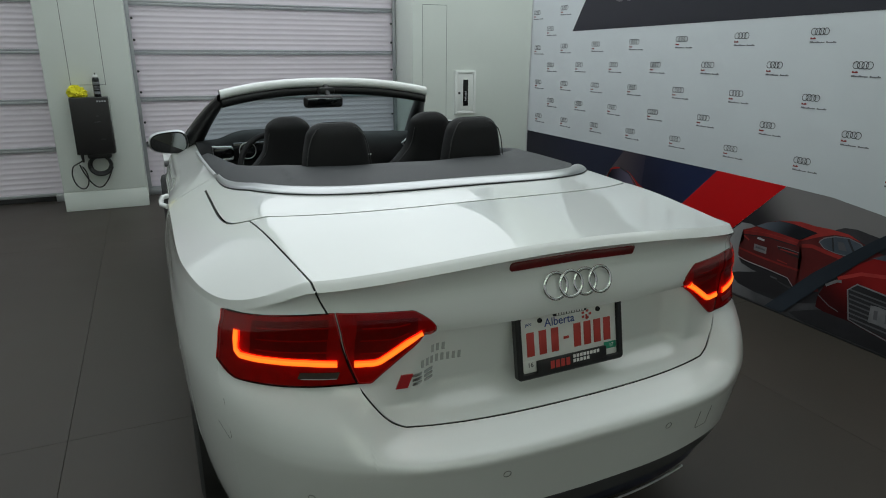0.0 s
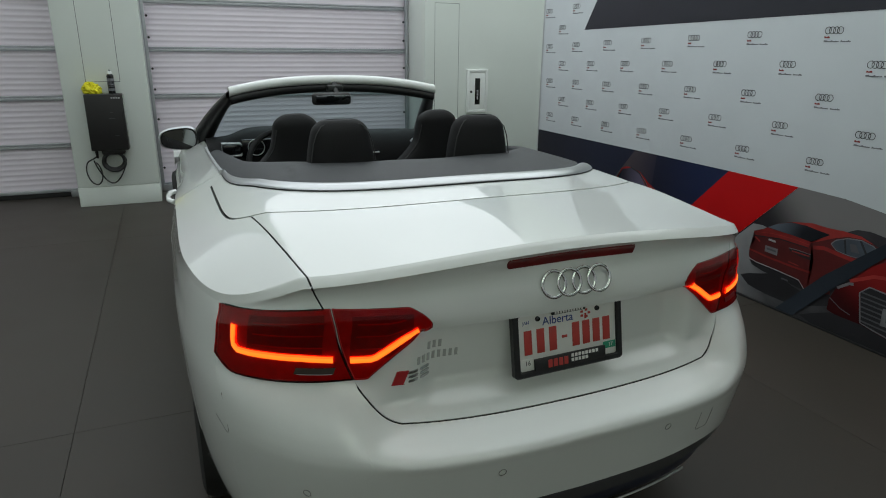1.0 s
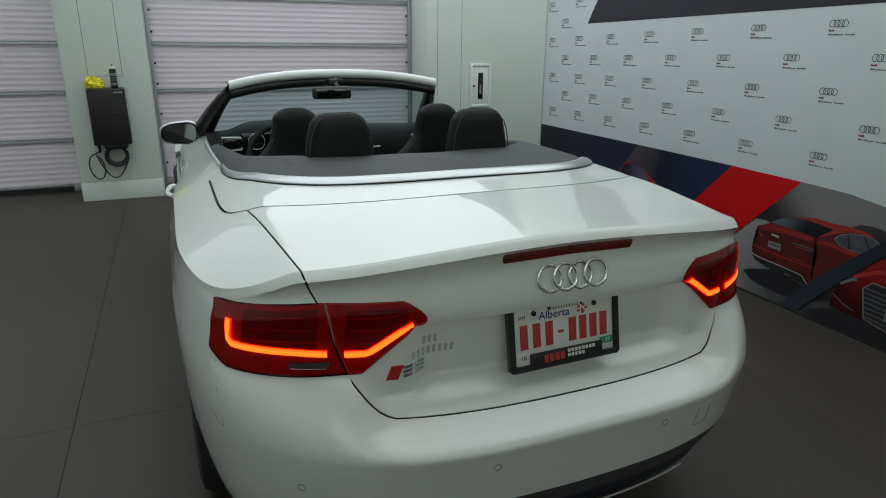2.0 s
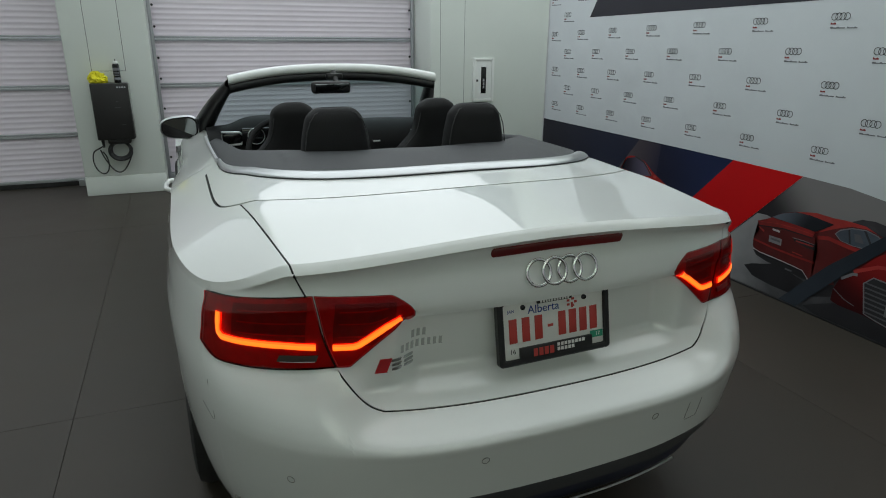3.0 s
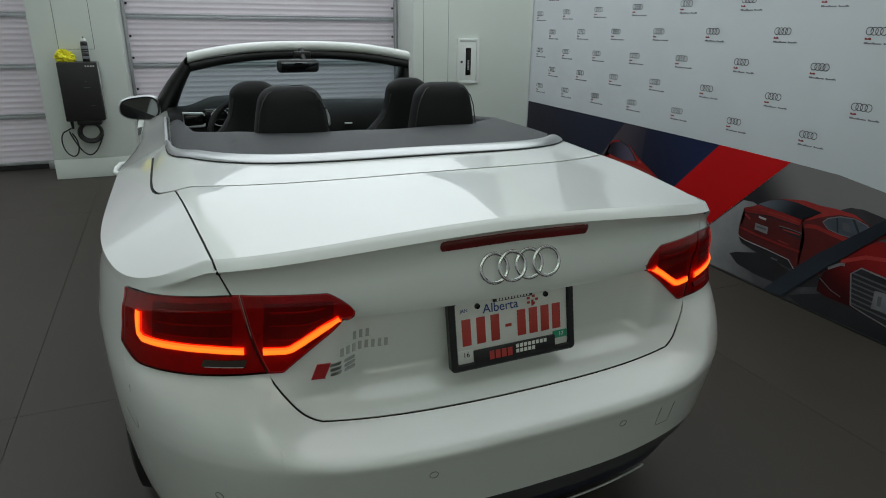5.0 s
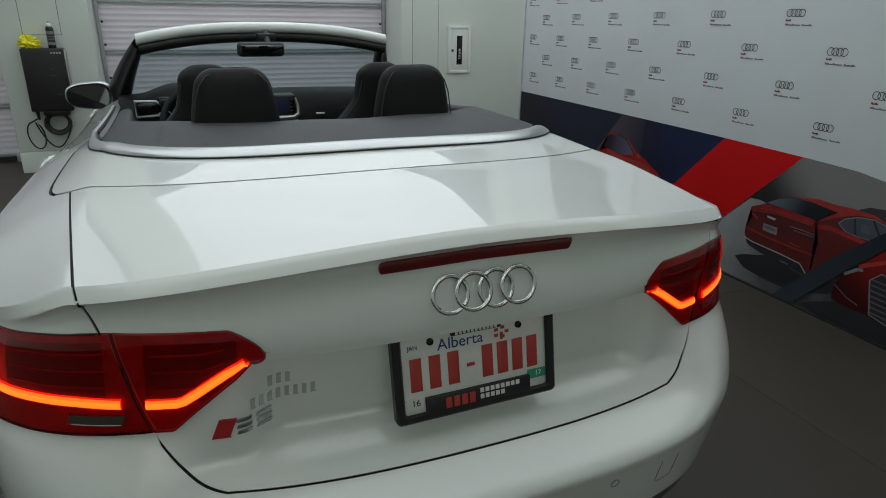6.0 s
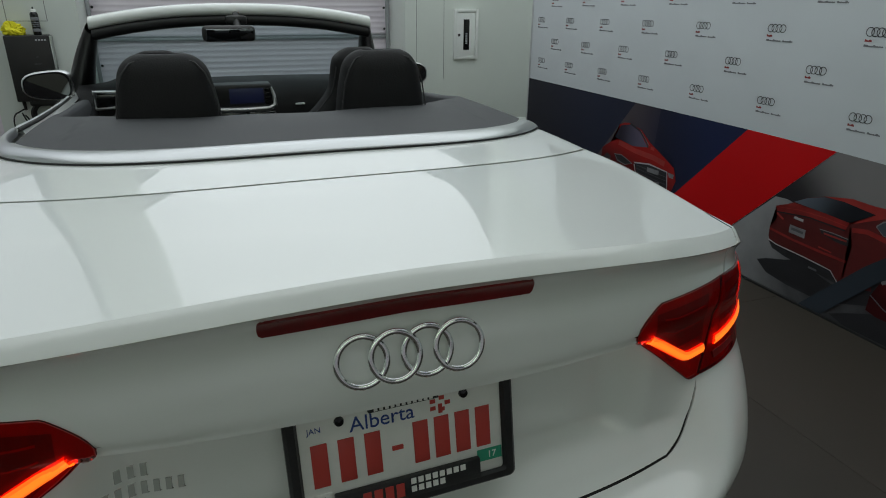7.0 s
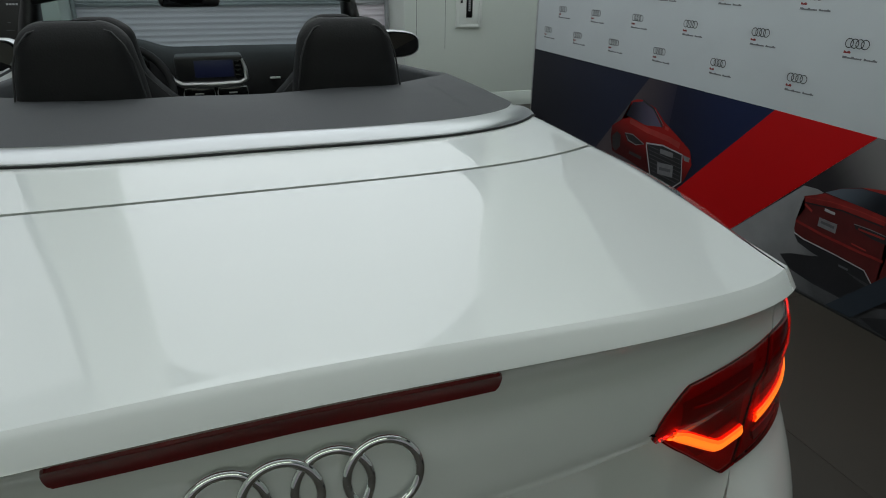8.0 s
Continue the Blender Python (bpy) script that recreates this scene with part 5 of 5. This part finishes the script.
def number_plate():
    """A framed plate, tilted with the boot lid; the number stands as plain bars."""
    m = Matrix.Translation((-0.005, -0.027, 0.837)) @ Euler((radians(-10), radians(-0.8), 0)).to_matrix().to_4x4()
    base = boxes([(-0.152, 0.152, -0.001, 0.001, -0.076, 0.076)], 0.0008)
    bmesh.ops.transform(base, matrix=m, verts=base.verts)
    plate = part("number_plate", base, PLATEWHITE, car, "white number plate with red characters as bars")

    def on_plate(name, specs, material, label="", bevel=0.0):
        bm = boxes(specs, bevel)
        bmesh.ops.transform(bm, matrix=m, verts=bm.verts)
        return part(name, bm, material, plate, label)

    bm = bmesh.new()
    rings = []
    for (hw, hh, r, d) in ((0.161, 0.086, 0.010, 0.010), (0.161, 0.086, 0.010, -0.006), (0.157, 0.082, 0.008, -0.010), (0.147, 0.073, 0.006, -0.010), (0.143, 0.070, 0.005, -0.003)):
        ring = []
        for cx, cz, a0 in ((1, 1, 0), (-1, 1, 90), (-1, -1, 180), (1, -1, 270)):
            for k in range(5):
                a = radians(a0 + k * 22.5)
                ring.append(bm.verts.new(m @ Vector((cx * (hw - r) + r * math.cos(a), d, cz * (hh - r) + r * math.sin(a)))))
        rings.append(ring)
    for A, B in zip(rings, rings[1:]):
        for k in range(20):
            bm.faces.new((A[k], A[(k + 1) % 20], B[(k + 1) % 20], B[k]))
    part("plate_frame", bm, BLACK, plate, "black plate frame")
    on_plate("frame_panel", [(-0.105, 0.105, -0.011, -0.002, -0.074, -0.0425)], BLACK, "black lower frame panel", 0.002)
    on_plate("frame_panel", [(-0.05, 0.05, -0.0085, -0.002, 0.062, 0.076)], BLACK, "", 0.002)
    # the number, as bars
    for i, x in enumerate((-0.118, -0.082, -0.046, 0.022, 0.053, 0.084, 0.115)):
        on_plate("number_bar", [(x - 0.011, x + 0.011, -0.0026, -0.0012, -0.030, 0.032)], PLATERED, "red bar for a character", 0.0006)
    on_plate("number_bar", [(-0.020, -0.004, -0.0026, -0.0012, -0.003, 0.004)], PLATERED, "", 0.0005)
    on_plate("sticker", [(0.104, 0.142, -0.0028, -0.0012, -0.054, -0.036)], PLATEGREEN, "small green sticker")
    on_plate("sticker", [(-0.142, -0.107, -0.0028, -0.0012, -0.062, -0.040)], PLATEWHITE, "small white sticker")
    flower = [(0.052 + 0.012 * math.cos(a), 0.05 + 0.009 * math.sin(a)) for a in np.linspace(0, math.tau, 5, endpoint=False)]
    on_plate("printed_flower", [(x - 0.004, x + 0.004, -0.0016, -0.0012, z - 0.003, z + 0.003) for x, z in flower] + [(0.05, 0.056, -0.0016, -0.0012, 0.036, 0.05)], PLATERED, "small red flower print")
    face = m @ Matrix.Translation((0, -0.0022, 0)) @ Euler((radians(90), 0, 0)).to_matrix().to_4x4()
    lettering("lettering", "Alberta", 0.030, face @ Matrix.Translation((-0.03, 0.048, 0)), PLATEBLUE, plate)
    lettering("lettering", "JAN", 0.011, face @ Matrix.Translation((-0.122, 0.052, 0)), PLATEBLUE, plate)
    face2 = face @ Matrix.Translation((0, 0, 0.0012))
    lettering("lettering", "16", 0.017, face2 @ Matrix.Translation((-0.122, -0.051, 0)), INK, plate)
    lettering("lettering", "17", 0.014, face2 @ Matrix.Translation((0.126, -0.045, 0)), PLATEWHITE, plate)
    for specs, material in (([(-0.068 + k * 0.0155, -0.0565 + k * 0.0155, -0.0118, -0.011, -0.069, -0.049) for k in range(4)], PLATERED), ([(0.0 + k * 0.0105, 0.0075 + k * 0.0105, -0.0118, -0.011, -0.054, -0.0455) for k in range(8)], PLATEWHITE), ([(0.0 + k * 0.0105, 0.0075 + k * 0.0105, -0.0118, -0.011, -0.066, -0.0575) for k in range(5)], PLATEWHITE), ([(-0.042 + k * 0.0078, -0.037 + k * 0.0078, -0.0093, -0.0085, 0.064, 0.073) for k in range(11)], PLATEWHITE)):
        on_plate("lettering_bar", specs, material, "row of lettering bars")
    for x in (-0.088, 0.088):
        bm = lathe([(0, -0.006), (0.006, -0.005), (0.007, -0.0012)], 12, "y")
        bmesh.ops.transform(bm, matrix=m @ Matrix.Translation((x, 0, 0.058)), verts=bm.verts)
        part("screw", bm, GLOSSBLACK, plate)


number_plate()


# ---- doors, front and glass ----
def side_panels():
    def slim(y):
        return 1 - 0.05 * float(ss(1.48, 2.3, y))

    for s in (-1, 1):
        cols = []
        for y in np.linspace(DOOR_Y + 0.003, 2.93, 30):
            zs = float(sill(np.array([y]))[0]) + 0.02
            col = []
            for zn in np.linspace(zs, LIP, 26):
                p = flank_at(math.pi / 2, zn)
                col.append((p[0] * slim(y), y, p[2] + (float(deck_z(y)) - float(deck_z(YL))) * float(ss(0.80, LIP, zn))))
            top = col[-1]
            for f in np.linspace(0, 1, 8)[1:]:
                x = top[0] + (0.70 - top[0]) * f
                col.append((x, y, float(deck(x, y))))
            cols.append(col)
        P = curl(np.array(cols).transpose(1, 0, 2), 0.02)
        door = sheet("car_door", [flipx(P) if s < 0 else P], PAINT, car, "white car door")
        pts = [(s * 0.895, 1.66, 0.882), (s * 0.917, 1.69, 0.885), (s * 0.919, 1.76, 0.887), (s * 0.913, 1.83, 0.888), (s * 0.89, 1.86, 0.887)]
        part("door_handle", tube(pts, 0.011, 10), PAINT, door, "white pull handle")
        # skirt under the door
        part("side_skirt", boxes([(min(s * 0.84, s * 0.885), max(s * 0.84, s * 0.885), 1.30, 3.26, 0.15, 0.225)], 0.012), PAINT, car)
    # front end
    YF, DF, NF = 3.35, 1.12, 2.7
    hood = spl([2.9, 3.3, 3.9, 4.3, 4.47], [0.925, 0.905, 0.83, 0.74, 0.65])

    def outline(phi, zn):
        w = float(half_width(zn))
        r = 1 - 0.10 * max(0, (0.45 - zn)) - 0.12 * max(0, zn - 0.62)
        return w * math.sin(phi) ** (2 / NF), YF + DF * r * math.cos(phi) ** (2 / NF)

    for s in (-1, 1):
        cols = []
        spots = [("y", y) for y in np.linspace(2.936, YF, 9)] + [("p", p) for p in np.linspace(math.pi / 2, 0.0, 34)[1:]]
        for kind, v in spots:
            col = []
            y_here = v if kind == "y" else outline(v, 0.6)[1]
            zs = float(sill(np.array([y_here]))[0])
            zt = 0.875 - 0.24 * float(ss(3.2, 4.47, y_here))
            zs = min(zs, zt - 0.02)
            for zn in np.linspace(zs, zt, 16):
                x, y = (float(half_width(zn)), v) if kind == "y" else outline(v, zn)
                col.append((x * slim(y), y, zn))
            cols.append(col)
        P = np.array(cols).transpose(1, 0, 2)
        sheet("front_wing", [flipx(P) if s < 0 else P], PAINT, car, "white front wing and bumper half")
    rows = []
    for f in np.linspace(0, 1, 30):
        y = 2.936 + (4.43 - 2.936) * f
        zt = 0.875 - 0.24 * float(ss(3.2, 4.47, y))
        w = 0.875 if y <= YF else 0.868 * (1 - min(0.9999, (y - YF) / (DF * 0.985)) ** NF) ** (1 / NF)
        u = np.linspace(-1, 1, 31)
        rise = float(hood(y)) - zt
        rows.append(np.stack([u * w, np.full_like(u, y), zt + rise * (1 - np.abs(u) ** 4)], axis=-1))
    sheet("bonnet", [np.array(rows)], PAINT, car, "white bonnet")
    part("underbody", boxes([(-0.64, 0.64, 0.40, 4.2, 0.17, 0.28)], 0.02), BLACK, car, "black underbody")
    part("front_grille", boxes([(-0.38, 0.38, 4.40, 4.475, 0.28, 0.62)], 0.03), BLACK, car, "black front grille")


side_panels()


def windscreen():
    n = 41
    u = np.linspace(-1, 1, n)
    hx, hy, hz = 0.582 * u + 0.006, 2.335 + 0.10 * (1 - u**2), 1.302 + 0.052 * (1 - np.abs(u) ** 2.4)
    bx, by, bz = 0.725 * u, 2.86 + 0.20 * (1 - u**2), 0.965 + 0.02 * (1 - u**2)
    # outer white roof bar and black lining
    prof_w = [(0.012, -0.030), (-0.004, -0.029), (-0.013, -0.024), (-0.018, -0.015), (-0.018, -0.004), (-0.013, 0.008), (-0.003, 0.015), (0.012, 0.020), (0.05, 0.014), (0.075, -0.006)]
    prof_b = [(0.076, -0.010), (0.06, -0.060), (0.02, -0.074), (-0.002, -0.070), (-0.011, -0.058), (-0.012, -0.042), (-0.006, -0.030), (0.02, -0.026)]
    for name, prof, material, label in (("header_bar", prof_w, PAINT, "white windscreen header bar"), ("header_lining", prof_b, BLACK, "black header lining")):
        P = np.array([np.stack([hx * (1 + (0.0 if material is PAINT else -0.012)), hy + a, hz + b], axis=-1) for a, b in prof])
        sheet(name, [P], material, car, label, sharp=70)
    for s in (-1, 1):
        P = []
        for f in np.linspace(0, 1, 14):
            c = np.array([s * (0.566 + (0.728 - 0.566) * f), 2.335 + (2.90 - 2.335) * f, 1.280 + (0.955 - 1.280) * f + 0.018 * math.sin(math.pi * f)])
            w = 0.029 + 0.042 * f
            P.append([c + np.array([s * w * math.cos(a) * 0.9, 0.45 * w * math.sin(a) + 0.012, w * 0.8 * math.sin(a)]) for a in np.linspace(0, math.tau, 15)])
        sheet("windscreen_pillar", [np.array(P)], BLACK, car, "black windscreen pillar")
    rows = []
    for f in np.linspace(0, 1, 12):
        bow_ = 0.035 * math.sin(math.pi * f)
        rows.append(np.stack([hx * 0.985 + (bx - hx * 0.985) * f, hy + 0.05 + (by - hy - 0.05) * f + bow_, hz - 0.012 + (bz - hz + 0.012) * f + bow_ * 0.8], axis=-1))
    g = face_towards(sheet("windscreen", [np.array(rows)], GLASS, car, "clear faintly green windscreen"), (0, -1, 0))
    g.visible_shadow = False
    # inner mirror
    bm = boxes([(-0.150, 0.067, 2.27, 2.315, 1.222, 1.288)], 0.02, 4)
    mir = part("inner_mirror", bm, BLACK, car, "black inner rear-view mirror")
    bm = boxes([(-0.096, 0.096, -0.002, 0.002, -0.023, 0.023)], 0.0015)
    bmesh.ops.transform(bm, matrix=pose(-0.038, 2.2675, 1.2515, 10, 0, 4), verts=bm.verts)
    part("mirror_glass", bm, MIRROR, mir, "mirror glass")
    part("mirror_foot", tube([(0, 2.31, 1.26), (0, 2.36, 1.29), (0, 2.40, 1.33)], 0.016, 8), BLACK, mir)
    part("mirror_foot", boxes([(-0.045, 0.045, 2.36, 2.42, 1.288, 1.325)], 0.012), BLACK, mir)


windscreen()


def door_mirror(s):
    """An outside mirror: black face ringed with silver, white shell."""
    cx, cy, cz = s * 0.878 + 0.039, 2.76, 1.009
    hw, hh = 0.105, 0.064
    shape = []
    for a in np.linspace(0, math.tau, 40, endpoint=False):
        ca, sa = math.cos(a), math.sin(a)
        x = hw * math.copysign(abs(ca) ** 0.62, ca)
        z = hh * math.copysign(abs(sa) ** 0.70, sa)
        z *= 1 - 0.16 * (x * s / hw)
        shape.append((x, z))
    rows = []
    for d, k in ((-0.006, 0.95), (0.0, 1.0), (0.02, 1.03), (0.05, 1.0), (0.075, 0.86), (0.092, 0.6), (0.098, 0.05)):
        rows.append([(cx + x * k, cy + d, cz + z * k) for x, z in shape + shape[:1]])
    m = sheet("door_mirror", [np.array(rows)], SATIN, car, "silver-edged outside mirror")
    part("mirror_housing", tube([(s * 0.70, 2.79, 0.985), (cx - s * 0.08, 2.785, 0.992)], 0.022, 10), BLACK, m)
    bm = bmesh.new()
    bm.faces.new([bm.verts.new((cx + x * 0.93, cy - 0.004 - 0.0, cz + z * 0.92)) for x, z in shape])
    ob = part("mirror_bezel", bm, GLOSSBLACK, m)
    bm = bmesh.new()
    bm.faces.new([bm.verts.new((cx + x * 0.86, cy - 0.0055 + s * x * 0.05, cz + z * 0.84)) for x, z in shape])
    bmesh.ops.rotate(bm, verts=bm.verts, cent=(cx, cy - 0.006, cz), matrix=Euler((radians(7), 0, 0)).to_matrix())
    part("mirror_glass", bm, MIRROR, m, "mirror glass")


for s in (-1, 1):
    door_mirror(s)


# ---- cabin ----
def cabin():
    part("cabin_floor", boxes([(-0.70, 0.70, 1.20, 3.0, 0.28, 0.33)]), BLACK, car)
    for s in (-1, 1):
        part("door_card", boxes([(min(s * 0.62, s * 0.722), max(s * 0.62, s * 0.722), 1.70, 2.92, 0.33, 0.945)], 0.03, 3), LEATHER, car, "black door lining")
    part("rear_bulkhead", boxes([(-0.62, 0.62, 1.24, 1.30, 0.33, 1.00)], 0.02), LEATHER, car)
    # dashboard
    rows = []
    for y, z in ((2.52, 0.70), (2.50, 0.86), (2.515, 0.955), (2.56, 1.015), (2.66, 1.038), (2.80, 1.022), (3.02, 0.965)):
        xs = np.linspace(-0.70, 0.70, 60)
        hump = 0.042 * np.exp(-((xs + 0.37) / 0.17) ** 4) * (z > 0.93) * (1.0 if y < 2.75 else 0.35)
        stack = -0.03 * np.exp(-((xs) / 0.2) ** 4) * (z < 0.96)
        rows.append(np.stack([xs, y + stack + 0 * xs, z + hump - 0.02 * (np.abs(xs) / 0.7) ** 3], axis=-1))
    dash = sheet("dashboard", [np.array(rows)], LEATHER, car, "black dashboard", sharp=50)
    part("instrument_panel", boxes([(-0.52, -0.23, 2.485, 2.53, 0.925, 1.025)], 0.012), GLOSSBLACK, dash)
    for x in (-0.44, -0.29):
        ring = [(x + 0.045 * math.cos(a), 2.482, 0.980 + 0.045 * math.sin(a)) for a in np.linspace(0, math.tau, 32, endpoint=False)]
        part("dial_ring", tube(ring, 0.0028, 6, closed=True), SATIN, dash, "silver dial ring")
    # silver surround, screen and vents
    frame_path = [(-0.19, 2.475, 1.005), (-0.170, 2.458, 0.965), (-0.146, 2.45, 0.925), (-0.115, 2.447, 0.909), (0.0, 2.446, 0.906), (0.118, 2.447, 0.908), (0.144, 2.448, 0.925), (0.142, 2.45, 0.965), (0.130, 2.453, 1.006)]
    part("stack_surround", tube(frame_path, 0.0125, 10, taper=[0.5, 0.8, 1, 1, 1, 1, 0.9, 0.7, 0.5]), SATIN, dash, "silver centre surround")
    part("screen_housing", boxes([(-0.135, 0.135, 2.452, 2.56, 0.905, 1.022)], 0.012, 3), BLACK, dash)
    part("screen", boxes([(-0.060, 0.094, 2.449, 2.4515, 0.935, 1.004)], 0.001), SCREEN, dash, "dim blue screen")
    for i in range(4):
        part("button", boxes([(0.101, 0.127, 2.447, 2.4515, 0.930 + i * 0.019, 0.944 + i * 0.019)], 0.002), GLOSSBLACK, dash)
    for x0 in (-0.115, 0.020):
        v = part("air_vent", boxes([(x0, x0 + 0.125, 2.450, 2.49, 0.845, 0.892)], 0.008), GLOSSBLACK, dash, "air vent with silver edge")
        loop = [(x0 + a, 2.448, b) for a, b in ((0.005, 0.892), (0.12, 0.892), (0.125, 0.87), (0.12, 0.845), (0.005, 0.845), (0.0, 0.87))]
        part("vent_edge", tube(loop, 0.0024, 6, closed=True), SATIN, v)
        part("vent_slat", boxes([(x0 + 0.045, x0 + 0.08, 2.443, 2.450, 0.866, 0.872)], 0.001), SATIN, v)
    part("dash_badge", boxes([(0.245, 0.290, 2.487, 2.4985, 0.912, 0.920)], 0.002), FRAMEWHITE, dash, "bright dash badge")
    for s in (-1, 1):
        loop = [(s * a, 2.495, b) for a, b in ((0.625, 1.008), (0.530, 1.003), (0.495, 0.975), (0.525, 0.937), (0.625, 0.932))]
        part("side_vent_edge", tube(loop, 0.007, 8, closed=True), SATIN, dash, "silver side vent edge")
        part("side_vent", boxes([(min(s * 0.520, s * 0.62), max(s * 0.520, s * 0.62), 2.496, 2.53, 0.942, 0.998)], 0.01), GLOSSBLACK, dash)
    # steering wheel
    m = pose(-0.328, 2.26, 0.918, 66, 0, 0)
    ring = [m @ Vector((0.182 * math.cos(a), 0.182 * math.sin(a), 0)) for a in np.linspace(0, math.tau, 44, endpoint=False)]
    wheel = part("steering_wheel", tube(ring, 0.0155, 10, closed=True), LEATHER, car, "black leather steering wheel")
    hub = boxes([(-0.07, 0.07, -0.06, 0.05, -0.03, 0.015)], 0.025, 3)
    bmesh.ops.transform(hub, matrix=m, verts=hub.verts)
    part("hub", hub, BLACK, wheel)
    for a0, a1 in (((-0.06, 0, 0), (-0.175, 0, 0)), ((0.06, 0, 0), (0.175, 0, 0)), ((0, -0.05, 0), (0, -0.175, 0))):
        part("spoke", tube([m @ Vector(a0), m @ Vector(a1)], 0.013, 8), SATIN, wheel, "silver spoke")


cabin()


def cushion(name, cx, y_base, lean, heights, widths, depths, corner, material, parent, label, top_round=0.05):
    """An upright cushion from rounded sections; heights rise, each with its half width and half depth."""
    w, d = spl(heights, widths), spl(heights, depths)
    rows = []
    z0, z1 = heights[0], heights[-1]
    hs = list(np.linspace(z0, z1 - top_round, 22)) + [z1 - top_round * (1 - math.sin(a)) for a in np.linspace(0.15, math.pi / 2, 9)]
    for z in hs:
        t = max(0.0, (z - (z1 - top_round)) / top_round)
        k = math.sqrt(max(0.0, 1 - t * t))
        hw = float(w(z)) - top_round * (1 - k) * 0.95
        hd = float(d(z)) * (0.25 + 0.75 * k) if t > 0 else float(d(z))
        if t >= 1:
            hd, hw = 0.004, hw
        row = []
        for a in np.linspace(0, math.tau, 41):
            ca, sa = math.cos(a), math.sin(a)
            row.append((cx + hw * math.copysign(abs(ca) ** corner, ca), y_base + lean * (z - z0) + hd * math.copysign(abs(sa) ** 0.8, sa), z))
        rows.append(row)
    return sheet(name, [np.array(rows)], material, parent, label, sharp=60)


def seats():
    for s in (-1, 1):
        cx = s * 0.292 + 0.010
        r = cushion("rear_seat", cx, 1.168, -0.02, [0.80, 1.08, 1.15, 1.213, 1.267], [0.142, 0.134, 0.126, 0.114, 0.104], [0.075, 0.062, 0.058, 0.050, 0.040], 0.42, LEATHER, car, "black leather rear seat with grey piping", 0.055)
        pts = []
        path = [(-0.137, 1.06), (-0.129, 1.12), (-0.118, 1.185), (-0.104, 1.222), (-0.081, 1.248), (-0.045, 1.2585), (0.0, 1.262), (0.045, 1.2585), (0.081, 1.248), (0.104, 1.222), (0.118, 1.185), (0.129, 1.12), (0.137, 1.06)]
        for x, z in path:
            pts.append((cx + x * 0.965, 1.111 + (0.014 if z > 1.23 else 0.0) + (0.012 if z > 1.25 else 0), z - 0.002))
        part("piping", tube(pts, 0.0021, 6), PIPING, r, "grey seat piping")
        part("seat_cushion", boxes([(cx - 0.25, cx + 0.25, 1.28, 1.72, 0.36, 0.52)], 0.05, 3), LEATHER, r)
        fx = s * 0.368 + 0.045
        f = cushion("front_seat", fx, 1.965, -0.12, [0.45, 0.80, 0.93, 1.00, 1.06, 1.12, 1.18, 1.222], [0.25, 0.255, 0.230, 0.170, 0.124, 0.112, 0.104, 0.086], [0.085, 0.08, 0.075, 0.068, 0.06, 0.058, 0.052, 0.04], 0.5, LEATHER, car, "black leather sports front seat", 0.06)
        part("seat_cushion", boxes([(fx - 0.25, fx + 0.25, 1.98, 2.48, 0.38, 0.52)], 0.06, 3), LEATHER, f)
        side = spl([0.80, 0.93, 1.0, 1.06, 1.12, 1.18], [0.25, 0.225, 0.165, 0.119, 0.105, 0.096])
        for sx in (-1, 1):
            pts = [(fx + sx * float(side(z)) * 0.95, 1.925 - 0.12 * (z - 0.45), z) for z in np.linspace(0.82, 1.15, 14)]
            part("piping", tube(pts, 0.0024, 6), PIPING, f, "grey seat piping")


seats()


def wheel(sx, y):
    tyre = lathe([(0.235, -0.115), (0.29, -0.122), (0.322, -0.112), (0.335, -0.085), (0.335, 0.085), (0.322, 0.112), (0.29, 0.122), (0.235, 0.115)], 48, "x")
    c = (sx * 0.785, y, 0.335)
    bmesh.ops.translate(tyre, verts=tyre.verts, vec=c)
    hub = part("wheel", tyre, RUBBER, car, "black tyre on a silver rim")
    rim = lathe([(0.238, -0.10), (0.232, -0.09), (0.225, 0.0), (0.232, 0.09), (0.238, 0.105)], 48, "x")
    bmesh.ops.translate(rim, verts=rim.verts, vec=c)
    part("rim", rim, SATIN, hub, "silver rim")
    for k in range(5):
        a = k * math.tau / 5
        d = Vector((0, math.cos(a), math.sin(a)))
        x = Vector((sx * 0.07, 0, 0))
        part("spoke", tube([Vector(c) + x * 1.1 + d * 0.03, Vector(c) + x + d * 0.13, Vector(c) + x * 0.9 + d * 0.23], 0.026, 8), SATIN, hub)
    disc = lathe([(0, 0.0), (0.16, 0.0), (0.16, 0.02), (0, 0.02)], 32, "x")
    bmesh.ops.translate(disc, verts=disc.verts, vec=(c[0] - 0.01, c[1], c[2]))
    part("brake_disc", disc, RAIL, hub)


for s in (-1, 1):
    for y in (AXLE_R, AXLE_F):
        wheel(s, y)

# ---- floor tiles, last ----
tile = bpy.data.meshes.new("floor_tile")
bmt = boxes([(-1.4991, 1.4991, -1.4991, 1.4991, -0.012, 0.0)], 0.0006, 1)
bmt.to_mesh(tile)
bmt.free()
tile.materials.append(FLOOR)
for i in range(-2, 3):
    for j in range(-3, 2):
        x, y = -1.38 + 1.5 + 3.0 * i, 1.42 + 1.5 + 3.0 * j
        if x < -7.4 or x > 6.9:
            continue
        ob = new("floor_tile", tile)
        ob.parent = floor
        ob.location = (x, y, 0)
